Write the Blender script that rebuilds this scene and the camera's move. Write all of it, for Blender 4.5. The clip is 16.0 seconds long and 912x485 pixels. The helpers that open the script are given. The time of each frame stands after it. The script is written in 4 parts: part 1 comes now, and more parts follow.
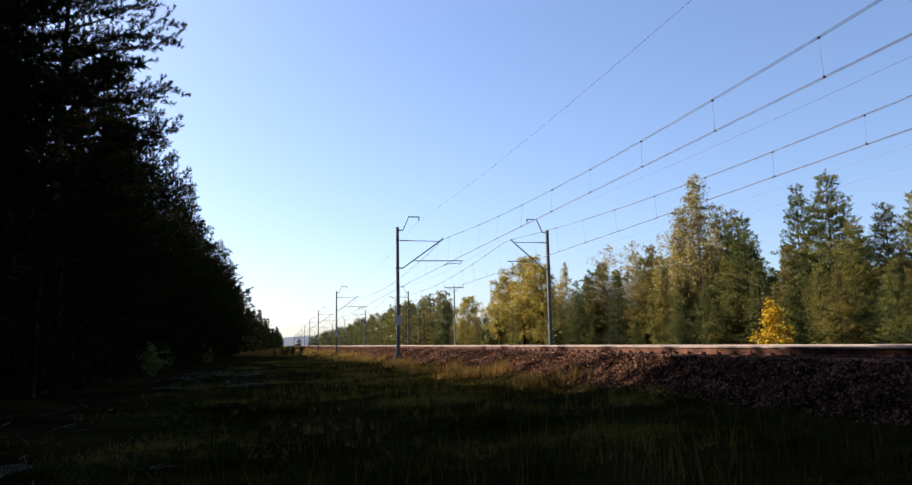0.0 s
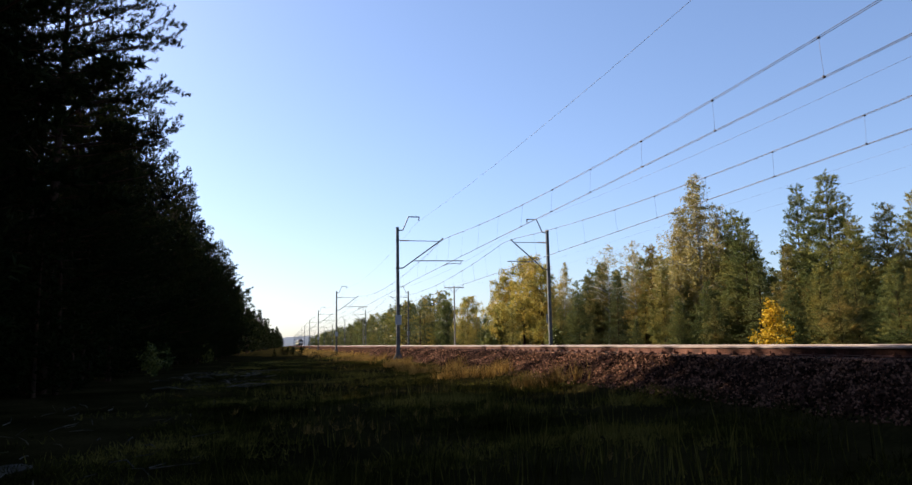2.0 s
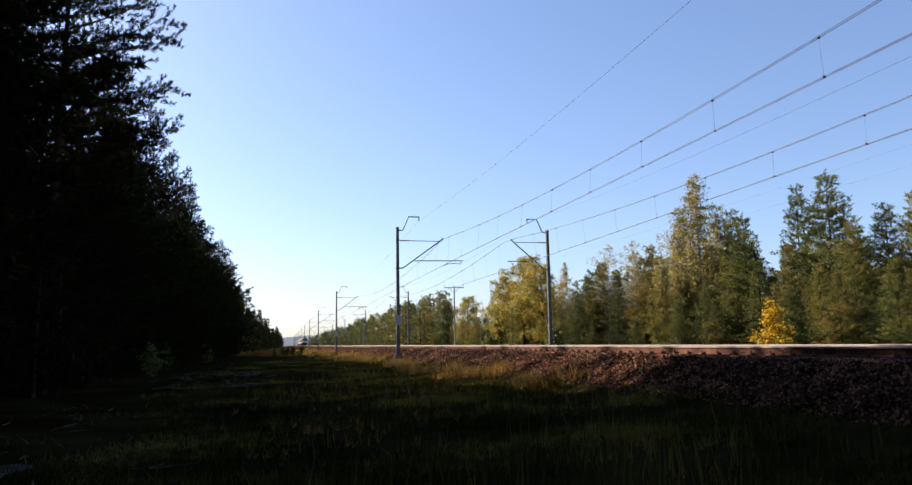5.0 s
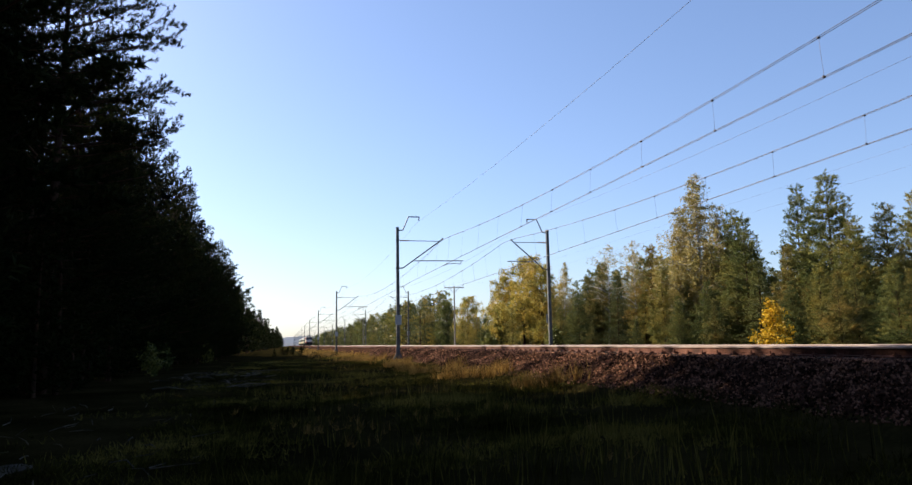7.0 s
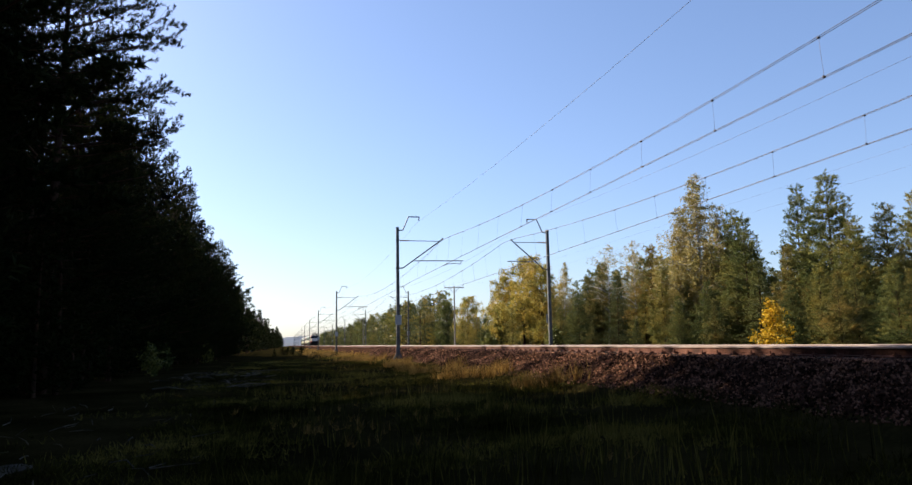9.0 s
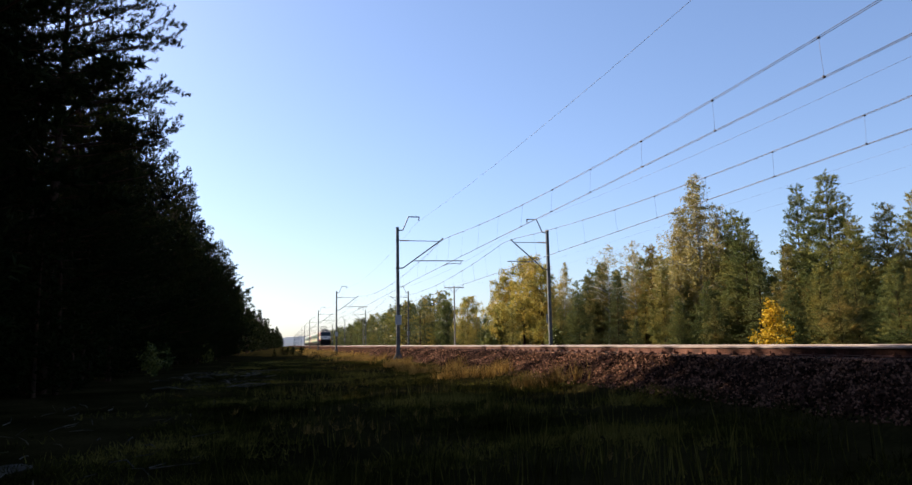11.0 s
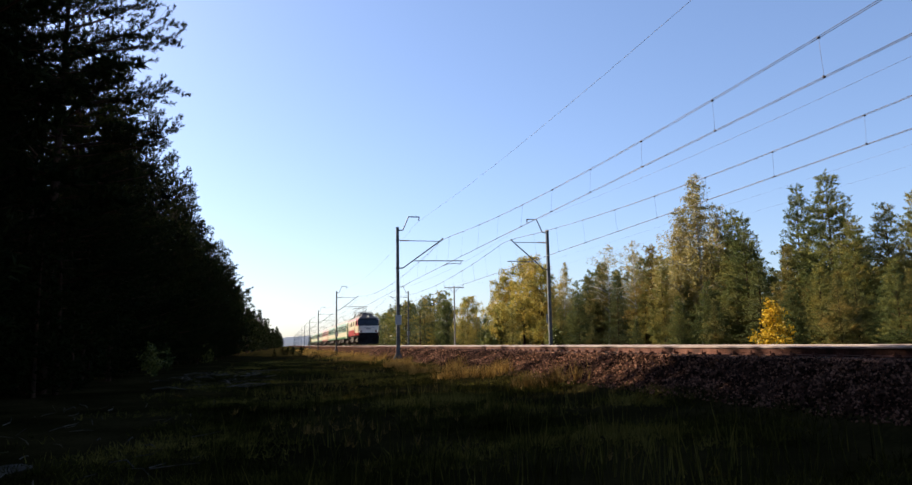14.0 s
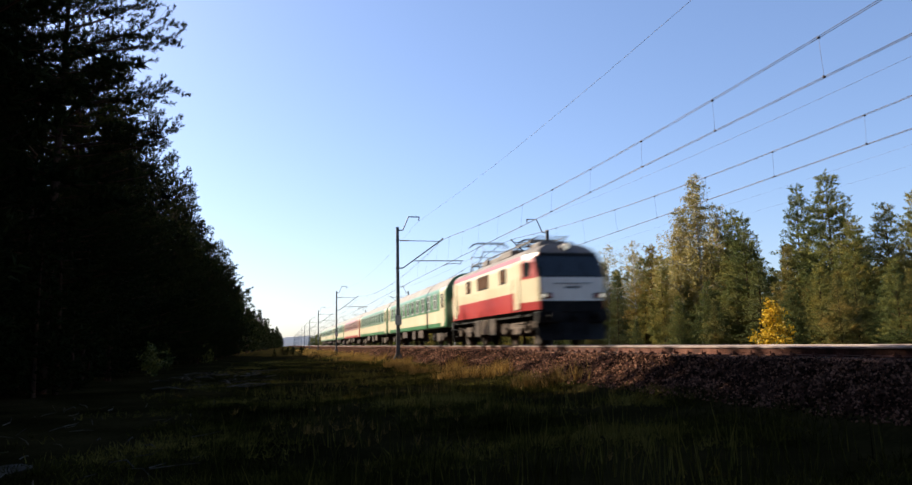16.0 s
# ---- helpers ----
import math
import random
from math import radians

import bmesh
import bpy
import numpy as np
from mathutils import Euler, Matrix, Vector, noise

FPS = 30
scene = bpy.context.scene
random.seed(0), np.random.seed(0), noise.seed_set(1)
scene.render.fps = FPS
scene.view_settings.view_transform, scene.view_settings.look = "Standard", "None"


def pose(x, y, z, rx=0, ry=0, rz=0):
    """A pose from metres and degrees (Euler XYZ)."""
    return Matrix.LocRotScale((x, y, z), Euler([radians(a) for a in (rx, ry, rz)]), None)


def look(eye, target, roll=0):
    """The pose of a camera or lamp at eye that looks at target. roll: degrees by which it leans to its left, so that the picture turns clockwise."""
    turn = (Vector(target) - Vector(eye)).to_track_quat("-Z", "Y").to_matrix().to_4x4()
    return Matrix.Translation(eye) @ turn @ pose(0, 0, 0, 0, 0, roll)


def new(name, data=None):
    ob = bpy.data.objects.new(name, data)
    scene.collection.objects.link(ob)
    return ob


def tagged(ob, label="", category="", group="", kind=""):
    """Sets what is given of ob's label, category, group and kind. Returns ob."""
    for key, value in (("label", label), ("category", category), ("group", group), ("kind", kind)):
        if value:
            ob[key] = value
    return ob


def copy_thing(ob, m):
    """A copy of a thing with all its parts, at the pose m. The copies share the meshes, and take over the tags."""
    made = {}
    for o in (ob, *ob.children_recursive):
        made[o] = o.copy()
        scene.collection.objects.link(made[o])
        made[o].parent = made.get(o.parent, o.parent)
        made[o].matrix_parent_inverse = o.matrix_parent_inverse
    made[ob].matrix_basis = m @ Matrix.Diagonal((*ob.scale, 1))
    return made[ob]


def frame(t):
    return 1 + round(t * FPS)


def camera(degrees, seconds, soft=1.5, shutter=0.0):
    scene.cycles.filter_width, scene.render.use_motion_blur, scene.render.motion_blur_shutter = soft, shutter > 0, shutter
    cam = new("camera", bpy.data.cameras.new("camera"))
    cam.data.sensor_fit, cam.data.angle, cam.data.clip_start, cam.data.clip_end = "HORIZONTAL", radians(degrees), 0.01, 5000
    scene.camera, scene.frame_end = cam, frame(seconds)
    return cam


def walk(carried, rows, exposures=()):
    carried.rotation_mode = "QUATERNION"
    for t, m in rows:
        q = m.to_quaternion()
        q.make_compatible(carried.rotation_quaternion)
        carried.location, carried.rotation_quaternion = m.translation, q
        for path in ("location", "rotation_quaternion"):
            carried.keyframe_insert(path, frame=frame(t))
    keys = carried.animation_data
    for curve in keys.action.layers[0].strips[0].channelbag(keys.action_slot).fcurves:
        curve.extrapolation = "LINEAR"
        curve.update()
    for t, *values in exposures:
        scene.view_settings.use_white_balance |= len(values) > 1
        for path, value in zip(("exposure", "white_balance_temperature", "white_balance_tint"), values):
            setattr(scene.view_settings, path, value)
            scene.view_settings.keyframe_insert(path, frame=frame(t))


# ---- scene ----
EYE = Vector((0.0, 0.0, 0.175))
YAW, TILT, ROLL = radians(13.08), radians(7.74), -1.0
cam = camera(63.5, 16.0, soft=1.5, shutter=0.6)
AHEAD = Vector((math.sin(YAW) * math.cos(TILT), math.cos(YAW) * math.cos(TILT), math.sin(TILT)))
walk(cam, [(0.0, look(EYE, EYE + AHEAD, ROLL)), (16.0, look(EYE, EYE + AHEAD, ROLL))])

# ---- light ----
SUN_AZ, SUN_EL = radians(-45), radians(31.4)
world = bpy.data.worlds.new("world")
scene.world = world
world.use_nodes = True
wn = world.node_tree
sky = wn.nodes.new("ShaderNodeTexSky")
sky.sky_type = "NISHITA"
sky.sun_disc = False
sky.sun_elevation, sky.sun_rotation = SUN_EL, SUN_AZ
sky.air_density, sky.dust_density, sky.ozone_density = 1.0, 0.9, 2.8
tone = wn.nodes.new("ShaderNodeMix")
tone.data_type, tone.blend_type = "RGBA", "MULTIPLY"
tone.inputs[0].default_value, tone.inputs[7].default_value = 1.0, (0.945, 1.0, 1.21, 1)
wn.links.new(sky.outputs[0], tone.inputs[6])
soft = wn.nodes.new("ShaderNodeGamma")
soft.inputs[1].default_value = 0.86
wn.links.new(tone.outputs[2], soft.inputs[0])
wn.links.new(soft.outputs[0], wn.nodes["Background"].inputs[0])
wn.nodes["Background"].inputs[1].default_value = 0.072
sun_way = Vector((math.sin(SUN_AZ) * math.cos(SUN_EL), math.cos(SUN_AZ) * math.cos(SUN_EL), math.sin(SUN_EL)))
sun = new("sun", bpy.data.lights.new("sun", "SUN"))
sun.data.energy, sun.data.angle, sun.data.color = 5.0, radians(0.5), (1.0, 0.88, 0.7)
sun.matrix_world = look(sun_way * 200, (0, 0, 0))
scene.view_settings.exposure = 1.55


# ---- materials ----
def material(name, colours, scale=4.0, rough=0.8, metal=0.0, bump=0.0, bump_scale=30.0, fine=None, by_object=0.0,
             by_island=0.0, stretch=(1, 1, 1), coat=0.0, through_light=0.0, shine=0.5):
    """A painted or natural surface: colours mixed by two scales of noise, with relief and variation from thing to thing."""
    m = bpy.data.materials.new(name)
    m.use_nodes = True
    t = m.node_tree
    n, l = t.nodes, t.links
    b = n["Principled BSDF"]
    b.inputs["Roughness"].default_value, b.inputs["Metallic"].default_value = rough, metal
    b.inputs["Specular IOR Level"].default_value = shine
    if coat:
        b.inputs["Coat Weight"].default_value, b.inputs["Coat Roughness"].default_value = coat, 0.08
    co = n.new("ShaderNodeTexCoord")
    mp = n.new("ShaderNodeMapping")
    mp.inputs["Scale"].default_value = stretch
    l.new(co.outputs["Object"], mp.inputs[0])
    big = n.new("ShaderNodeTexNoise")
    big.inputs["Scale"].default_value, big.inputs["Detail"].default_value = scale, 4
    l.new(mp.outputs[0], big.inputs["Vector"])
    small = n.new("ShaderNodeTexNoise")
    small.inputs["Scale"].default_value, small.inputs["Detail"].default_value = fine or scale * 9, 3
    l.new(mp.outputs[0], small.inputs["Vector"])
    mix = n.new("ShaderNodeMath")
    mix.operation = "MULTIPLY_ADD"
    l.new(small.outputs["Fac"], mix.inputs[0])
    mix.inputs[1].default_value = 0.5
    half = n.new("ShaderNodeMath")
    half.operation = "MULTIPLY_ADD"
    l.new(big.outputs["Fac"], half.inputs[0])
    half.inputs[1].default_value, half.inputs[2].default_value = 1.0, -0.25
    l.new(half.outputs[0], mix.inputs[2])
    last = mix
    if by_object:
        info = n.new("ShaderNodeObjectInfo")
        add = n.new("ShaderNodeMath")
        add.operation = "MULTIPLY_ADD"
        l.new(info.outputs["Random"], add.inputs[0])
        add.inputs[1].default_value = by_object
        sub = n.new("ShaderNodeMath")
        sub.operation = "SUBTRACT"
        l.new(last.outputs[0], sub.inputs[0])
        sub.inputs[1].default_value = by_object / 2
        l.new(sub.outputs[0], add.inputs[2])
        last = add
    if by_island:
        geo = n.new("ShaderNodeNewGeometry")
        add = n.new("ShaderNodeMath")
        add.operation = "MULTIPLY_ADD"
        l.new(geo.outputs["Random Per Island"], add.inputs[0])
        add.inputs[1].default_value = by_island
        sub = n.new("ShaderNodeMath")
        sub.operation = "SUBTRACT"
        l.new(last.outputs[0], sub.inputs[0])
        sub.inputs[1].default_value = by_island / 2
        l.new(sub.outputs[0], add.inputs[2])
        last = add
    ramp = n.new("ShaderNodeValToRGB")
    l.new(last.outputs[0], ramp.inputs[0])
    e = ramp.color_ramp.elements
    k = len(colours)
    while len(e) < k:
        e.new(0.5)
    for i, c in enumerate(colours):
        e[i].position = 0.28 + 0.44 * i / max(1, k - 1)
        e[i].color = (*c, 1)
    l.new(ramp.outputs[0], b.inputs["Base Color"])
    if bump:
        bn = n.new("ShaderNodeTexNoise")
        bn.inputs["Scale"].default_value, bn.inputs["Detail"].default_value = bump_scale, 4
        l.new(mp.outputs[0], bn.inputs["Vector"])
        bp = n.new("ShaderNodeBump")
        bp.inputs["Strength"].default_value, bp.inputs["Distance"].default_value = 0.6, bump
        l.new(bn.outputs["Fac"], bp.inputs["Height"])
        l.new(bp.outputs[0], b.inputs["Normal"])
    if through_light:
        tr = n.new("ShaderNodeBsdfTranslucent")
        l.new(ramp.outputs[0], tr.inputs[0])
        ms = n.new("ShaderNodeMixShader")
        ms.inputs[0].default_value = through_light
        l.new(b.outputs[0], ms.inputs[1])
        l.new(tr.outputs[0], ms.inputs[2])
        l.new(ms.outputs[0], n["Material Output"].inputs[0])
    return m


def glow(name, colour, strength):
    m = material(name, [colour, colour], rough=0.2)
    b = m.node_tree.nodes["Principled BSDF"]
    b.inputs["Emission Color"].default_value, b.inputs["Emission Strength"].default_value = (*colour, 1), strength
    return m


# Near-black soil: the deep shade of the clearing is in its colour.
SOIL = material("shaded_soil", [(0.0067, 0.0059, 0.0021), (0.0151, 0.0126, 0.0042), (0.0302, 0.0227, 0.0084)], scale=0.5, fine=14, rough=0.95, bump=0.05, bump_scale=8, shine=0.0)
# Darker than the stones: shade of the gaps between them is coloured in.
SHADED_BALLAST = material("ballast", [(0.0059, 0.0034, 0.002), (0.0265, 0.0133, 0.0086), (0.0663, 0.0351, 0.0233)], scale=3, fine=22, rough=0.9, bump=0.05, bump_scale=16, shine=0.0)
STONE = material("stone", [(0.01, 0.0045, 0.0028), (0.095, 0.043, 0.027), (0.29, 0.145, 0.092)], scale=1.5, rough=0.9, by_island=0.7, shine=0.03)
SAND = material("sand", [(0.02, 0.016, 0.01), (0.05, 0.04, 0.028), (0.13, 0.105, 0.078)], scale=2.2, rough=0.95, bump=0.03, shine=0.12)
# Grass colour carries the shade, and its pale noise patches the sun dapples.
GRASS = material("shaded_dappled_grass", [(0.003, 0.004, 0.001), (0.045, 0.043, 0.008), (0.26, 0.2, 0.046)], scale=0.33, fine=2.4, rough=0.7, by_island=0.16, through_light=0.25, shine=0.0)
DRYGRASS = material("dry_grass", [(0.0851, 0.051, 0.0109), (0.2631, 0.147, 0.0349), (0.418, 0.2554, 0.0774)], scale=0.8, rough=0.7, by_island=0.5, through_light=0.3, shine=0.12)
RAILSIDE = material("rusty_steel", [(0.025, 0.009, 0.005), (0.07, 0.024, 0.014), (0.13, 0.055, 0.034)], scale=3, rough=0.8, bump=0.004, shine=0.15)
RAILTOP = material("polished_steel", [(0.26, 0.18, 0.15), (0.42, 0.34, 0.3)], scale=2, rough=0.4, metal=0.7)
SLEEPER = material("sleeper_concrete", [(0.0171, 0.0123, 0.0098), (0.0367, 0.0274, 0.0225), (0.0637, 0.0514, 0.0441)], scale=4, rough=0.9, by_object=0.3, bump=0.01, shine=0.12)
MASTPAINT = material("galvanised_steel", [(0.05, 0.048, 0.046), (0.085, 0.082, 0.078), (0.14, 0.135, 0.13)], scale=2.5, rough=0.55, metal=0.4, by_object=0.2)
TUBE = material("dark_steel_tube", [(0.06, 0.055, 0.055), (0.12, 0.11, 0.105)], scale=6, rough=0.6, metal=0.5, shine=0.12)
WIRE = material("weathered_copper", [(0.0193, 0.0154, 0.0165), (0.0385, 0.0286, 0.0297)], scale=2, rough=0.55, metal=0.6)
CERAMIC = material("brown_ceramic", [(0.06, 0.035, 0.025), (0.11, 0.06, 0.045)], scale=8, rough=0.25)
CONCRETE = material("concrete", [(0.035, 0.032, 0.028), (0.07, 0.064, 0.057), (0.12, 0.11, 0.1)], scale=3, rough=0.9, bump=0.01)
PLATE = material("enamel_plate", [(0.3, 0.3, 0.28), (0.42, 0.42, 0.4)], scale=6, rough=0.4)
POLEWOOD = material("weathered_pole_wood", [(0.12, 0.1, 0.085), (0.22, 0.19, 0.165), (0.3, 0.27, 0.24)], scale=3, stretch=(1, 1, 0.1), rough=0.9)
DEADWOOD = material("dead_wood", [(0.03, 0.024, 0.018), (0.07, 0.057, 0.043), (0.13, 0.108, 0.085)], scale=3, rough=0.9, by_island=0.5, shine=0.05)
BARK = material("pine_bark", [(0.0193, 0.0121, 0.0088), (0.0468, 0.0275, 0.0187), (0.0825, 0.0468, 0.0275)], scale=2.0, stretch=(1, 1, 0.3), rough=0.95, bump=0.02, shine=0.0)
BIRCHBARK = material("birch_bark", [(0.06, 0.055, 0.05), (0.5, 0.48, 0.44), (0.62, 0.6, 0.56)], scale=2.5, stretch=(1, 1, 2.5), rough=0.8)
# Near black: the shade of the left wood is put into its needle colour.
SHADED_NEEDLES = material("shaded_pine_needles", [(0.0056, 0.0098, 0.0028), (0.014, 0.0182, 0.0049), (0.028, 0.0301, 0.0084)], scale=0.45, fine=3, rough=0.8, by_object=0.25, by_island=0.1, through_light=0.12, shine=0.02)
YOUNG = material("young_pine_needles", [(0.055, 0.075, 0.022), (0.155, 0.155, 0.04), (0.32, 0.25, 0.055)], scale=0.5, fine=3, rough=0.6, by_object=0.35, by_island=0.1, through_light=0.14, shine=0.12)
SPRUCE = material("spruce_needles", [(0.0344, 0.0516, 0.0172), (0.0946, 0.1075, 0.0327), (0.172, 0.1634, 0.0473)], scale=0.5, fine=3, rough=0.55, by_object=0.25, by_island=0.1, through_light=0.1, shine=0.12)
OLDNEEDLES = material("browning_needles", [(0.0473, 0.0645, 0.0189), (0.1462, 0.1333, 0.0344), (0.3096, 0.1978, 0.0473)], scale=0.5, fine=3, rough=0.6, by_object=0.2, by_island=0.1, through_light=0.14, shine=0.12)
BIRCHLEAF = material("birch_leaves", [(0.16, 0.15, 0.055), (0.3, 0.245, 0.085), (0.42, 0.3, 0.09)], scale=0.4, fine=2.5, rough=0.5, by_object=0.05, by_island=0.22, through_light=0.3, shine=0.12)
YELLOWLEAF = material("yellow_leaves", [(0.123, 0.1453, 0.0313), (0.2795, 0.2348, 0.0503), (0.4696, 0.3242, 0.0559)], scale=0.5, fine=2.5, rough=0.5, by_object=0.2, by_island=0.22, through_light=0.3, shine=0.12)
BRIGHTLEAF = material("bright_yellow_leaves", [(0.2924, 0.1892, 0.0129), (0.473, 0.2924, 0.0172), (0.5848, 0.3784, 0.0301)], scale=0.8, rough=0.5, by_island=0.4, through_light=0.3, shine=0.12)
GREENLEAF = material("green_leaves", [(0.0387, 0.0533, 0.012), (0.086, 0.0989, 0.0224), (0.1634, 0.1548, 0.0327)], scale=0.5, fine=2.5, rough=0.5, by_object=0.25, by_island=0.22, through_light=0.25, shine=0.12)

CREAM = material("cream_paint", [(0.4223, 0.3519, 0.2323), (0.4927, 0.4223, 0.2885), (0.5349, 0.4645, 0.3308)], scale=0.9, fine=8, stretch=(1, 1, 0.35), rough=0.38, coat=0.2)
WHITEPAINT = material("dirty_white_paint", [(0.68, 0.58, 0.47), (0.8, 0.71, 0.6), (0.85, 0.78, 0.68)], scale=0.8, fine=7, stretch=(1, 1, 0.35), rough=0.4, coat=0.2)
RED = material("red_paint", [(0.2059, 0.0145, 0.0145), (0.2724, 0.0218, 0.0206), (0.3148, 0.0363, 0.0303)], scale=0.8, fine=7, stretch=(1, 1, 0.35), rough=0.38, coat=0.2)
DARKRED = material("dark_red_paint", [(0.2, 0.02, 0.02), (0.28, 0.035, 0.03), (0.33, 0.05, 0.04)], scale=0.8, fine=7, rough=0.4, coat=0.2)
GREEN = material("green_paint", [(0.0189, 0.0946, 0.0378), (0.0318, 0.1324, 0.0545), (0.053, 0.1627, 0.0757)], scale=0.8, fine=7, stretch=(1, 1, 0.35), rough=0.4, coat=0.2)
LOCOROOF = material("sooty_roof", [(0.078, 0.065, 0.0585), (0.13, 0.1105, 0.1008), (0.1755, 0.1527, 0.1365)], scale=0.8, fine=6, rough=0.8)
ROOF = material("dusty_grey_roof", [(0.086, 0.0752, 0.0709), (0.1204, 0.1075, 0.101), (0.1505, 0.1354, 0.1268)], scale=0.6, fine=5, rough=0.75)
BLACK = material("sooty_black_steel", [(0.005, 0.0045, 0.004), (0.01, 0.009, 0.008), (0.022, 0.018, 0.015)], scale=3, rough=0.7, shine=0.12)
UNDER = material("dusty_running_gear", [(0.02, 0.015, 0.012), (0.05, 0.036, 0.028), (0.12, 0.088, 0.066)], scale=2.5, rough=0.8, by_object=0.2, shine=0.12)
GLASS = material("dark_window_glass", [(0.008, 0.012, 0.014), (0.015, 0.02, 0.022)], scale=1, rough=0.06)
# Pale grey: the panes' reflections are put into the glass colour.
COACHGLASS = material("glass_with_reflection_tone", [(0.06, 0.08, 0.072), (0.2, 0.22, 0.2)], scale=1.5, rough=0.08, by_object=0.6)
CURTAIN = material("brown_tinted_pane", [(0.07, 0.04, 0.026), (0.12, 0.068, 0.045)], scale=2, rough=0.12)
LAMP = glow("lit_lamp_lens", (1.0, 0.88, 0.66), 0.15)
# Distance haze is put into this colour, with a faint glow added.
HAZE = glow("far_wood_haze_glow", (0.72, 0.64, 0.57), 0.075)
HAZE.node_tree.nodes["Principled BSDF"].inputs["Roughness"].default_value = 1.0


# ---- building blocks ----
class Shape:
    """Collects corners and faces and turns them into one mesh."""

    def __init__(self):
        self.v, self.f, self.m = [], [], []

    def face(self, *idx, mat=0):
        self.f.append(idx)
        self.m.append(mat)

    def add(self, pts):
        k = len(self.v)
        self.v.extend(tuple(p) for p in pts)
        return k

    def box(self, x0, x1, y0, y1, z0, z1, c=0.0, mat=0):
        """A box with its edges cut off by c."""
        if c <= 0:
            k = self.add([(x, y, z) for z in (z0, z1) for y in (y0, y1) for x in (x0, x1)])
            for q in ((0, 2, 3, 1), (4, 5, 7, 6), (0, 1, 5, 4), (2, 6, 7, 3), (0, 4, 6, 2), (1, 3, 7, 5)):
                self.face(*[k + i for i in q], mat=mat)
            return
        rings = []
        for z, s in ((z0, c), (z0 + c, 0), (z1 - c, 0), (z1, c)):
            a, b, d, e = x0 + s, x1 - s, y0 + s, y1 - s
            g = c
            rings.append(self.add([(a + g, d, z), (b - g, d, z), (b, d + g, z), (b, e - g, z), (b - g, e, z), (a + g, e, z), (a, e - g, z), (a, d + g, z)]))
        for r, s in zip(rings, rings[1:]):
            for i in range(8):
                j = (i + 1) % 8
                self.face(r + i, r + j, s + j, s + i, mat=mat)
        self.face(*[rings[0] + i for i in range(7, -1, -1)], mat=mat)
        self.face(*[rings[-1] + i for i in range(8)], mat=mat)

    def tube(self, p, q, r0, r1=None, n=8, caps=True, mat=0):
        p, q = Vector(p), Vector(q)
        r1 = r0 if r1 is None else r1
        d = (q - p).normalized()
        u = d.orthogonal().normalized()
        w = d.cross(u)
        a = self.add([p + (u * math.cos(6.2832 * i / n) + w * math.sin(6.2832 * i / n)) * r0 for i in range(n)])
        b = self.add([q + (u * math.cos(6.2832 * i / n) + w * math.sin(6.2832 * i / n)) * r1 for i in range(n)])
        for i in range(n):
            j = (i + 1) % n
            self.face(a + i, a + j, b + j, b + i, mat=mat)
        if caps:
            self.face(*[a + i for i in range(n - 1, -1, -1)], mat=mat)
            self.face(*[b + i for i in range(n)], mat=mat)

    def pipe(self, pts, r, n=6):
        for p, q in zip(pts, pts[1:]):
            self.tube(p, q, r, r, n)

    def lathe(self, p, axis, profile, n=10, mat=0):
        """profile: (distance along the axis, radius)."""
        p, d = Vector(p), Vector(axis).normalized()
        u = d.orthogonal().normalized()
        w = d.cross(u)
        prev = None
        for h, r in profile:
            k = self.add([p + d * h + (u * math.cos(6.2832 * i / n) + w * math.sin(6.2832 * i / n)) * r for i in range(n)])
            if prev is None:
                self.face(*[k + i for i in range(n - 1, -1, -1)], mat=mat)
            else:
                for i in range(n):
                    j = (i + 1) % n
                    self.face(prev + i, prev + j, k + j, k + i, mat=mat)
            prev = k
        self.face(*[prev + i for i in range(n)], mat=mat)

    def rings(self, rings, pick=None, closed=True, caps=True):
        """Skin between rings of equally many points; pick(centre) gives the material's number."""
        ks = [self.add(r) for r in rings]
        n = len(rings[0])
        for a, b, ra, rb in zip(ks, ks[1:], rings, rings[1:]):
            for i in range(n if closed else n - 1):
                j = (i + 1) % n
                c = (Vector(ra[i]) + Vector(ra[j]) + Vector(rb[i]) + Vector(rb[j])) / 4
                self.face(a + i, a + j, b + j, b + i, mat=pick(c) if pick else 0)
        return ks

    def mesh(self, name, mats, smooth=False):
        me = bpy.data.meshes.new(name)
        me.from_pydata(self.v, [], self.f)
        for m in mats if isinstance(mats, (list, tuple)) else [mats]:
            me.materials.append(m)
        if any(self.m):
            me.polygons.foreach_set("material_index", self.m)
        if smooth:
            me.polygons.foreach_set("use_smooth", [True] * len(self.f))
        me.update()
        return me


def part(name, shape, mats, parent=None, label="", smooth=False, at=None):
    me = shape if isinstance(shape, bpy.types.Mesh) else shape.mesh(name, mats, smooth)
    ob = new(name, me)
    ob.parent = parent
    if at is not None:
        ob.matrix_basis = at
    return tagged(ob, label)


def rand(a, b):
    return random.uniform(a, b)


# ---- plan ----
NEAR, FAR = 9.95, 13.95          # middles of the two tracks
MAST_NEAR, MAST_FAR = 6.95, 17.12
MAST_Y, SPAN = 46.5, 58.0
WIRE_Z = 5.09
GAUGE = 0.7535


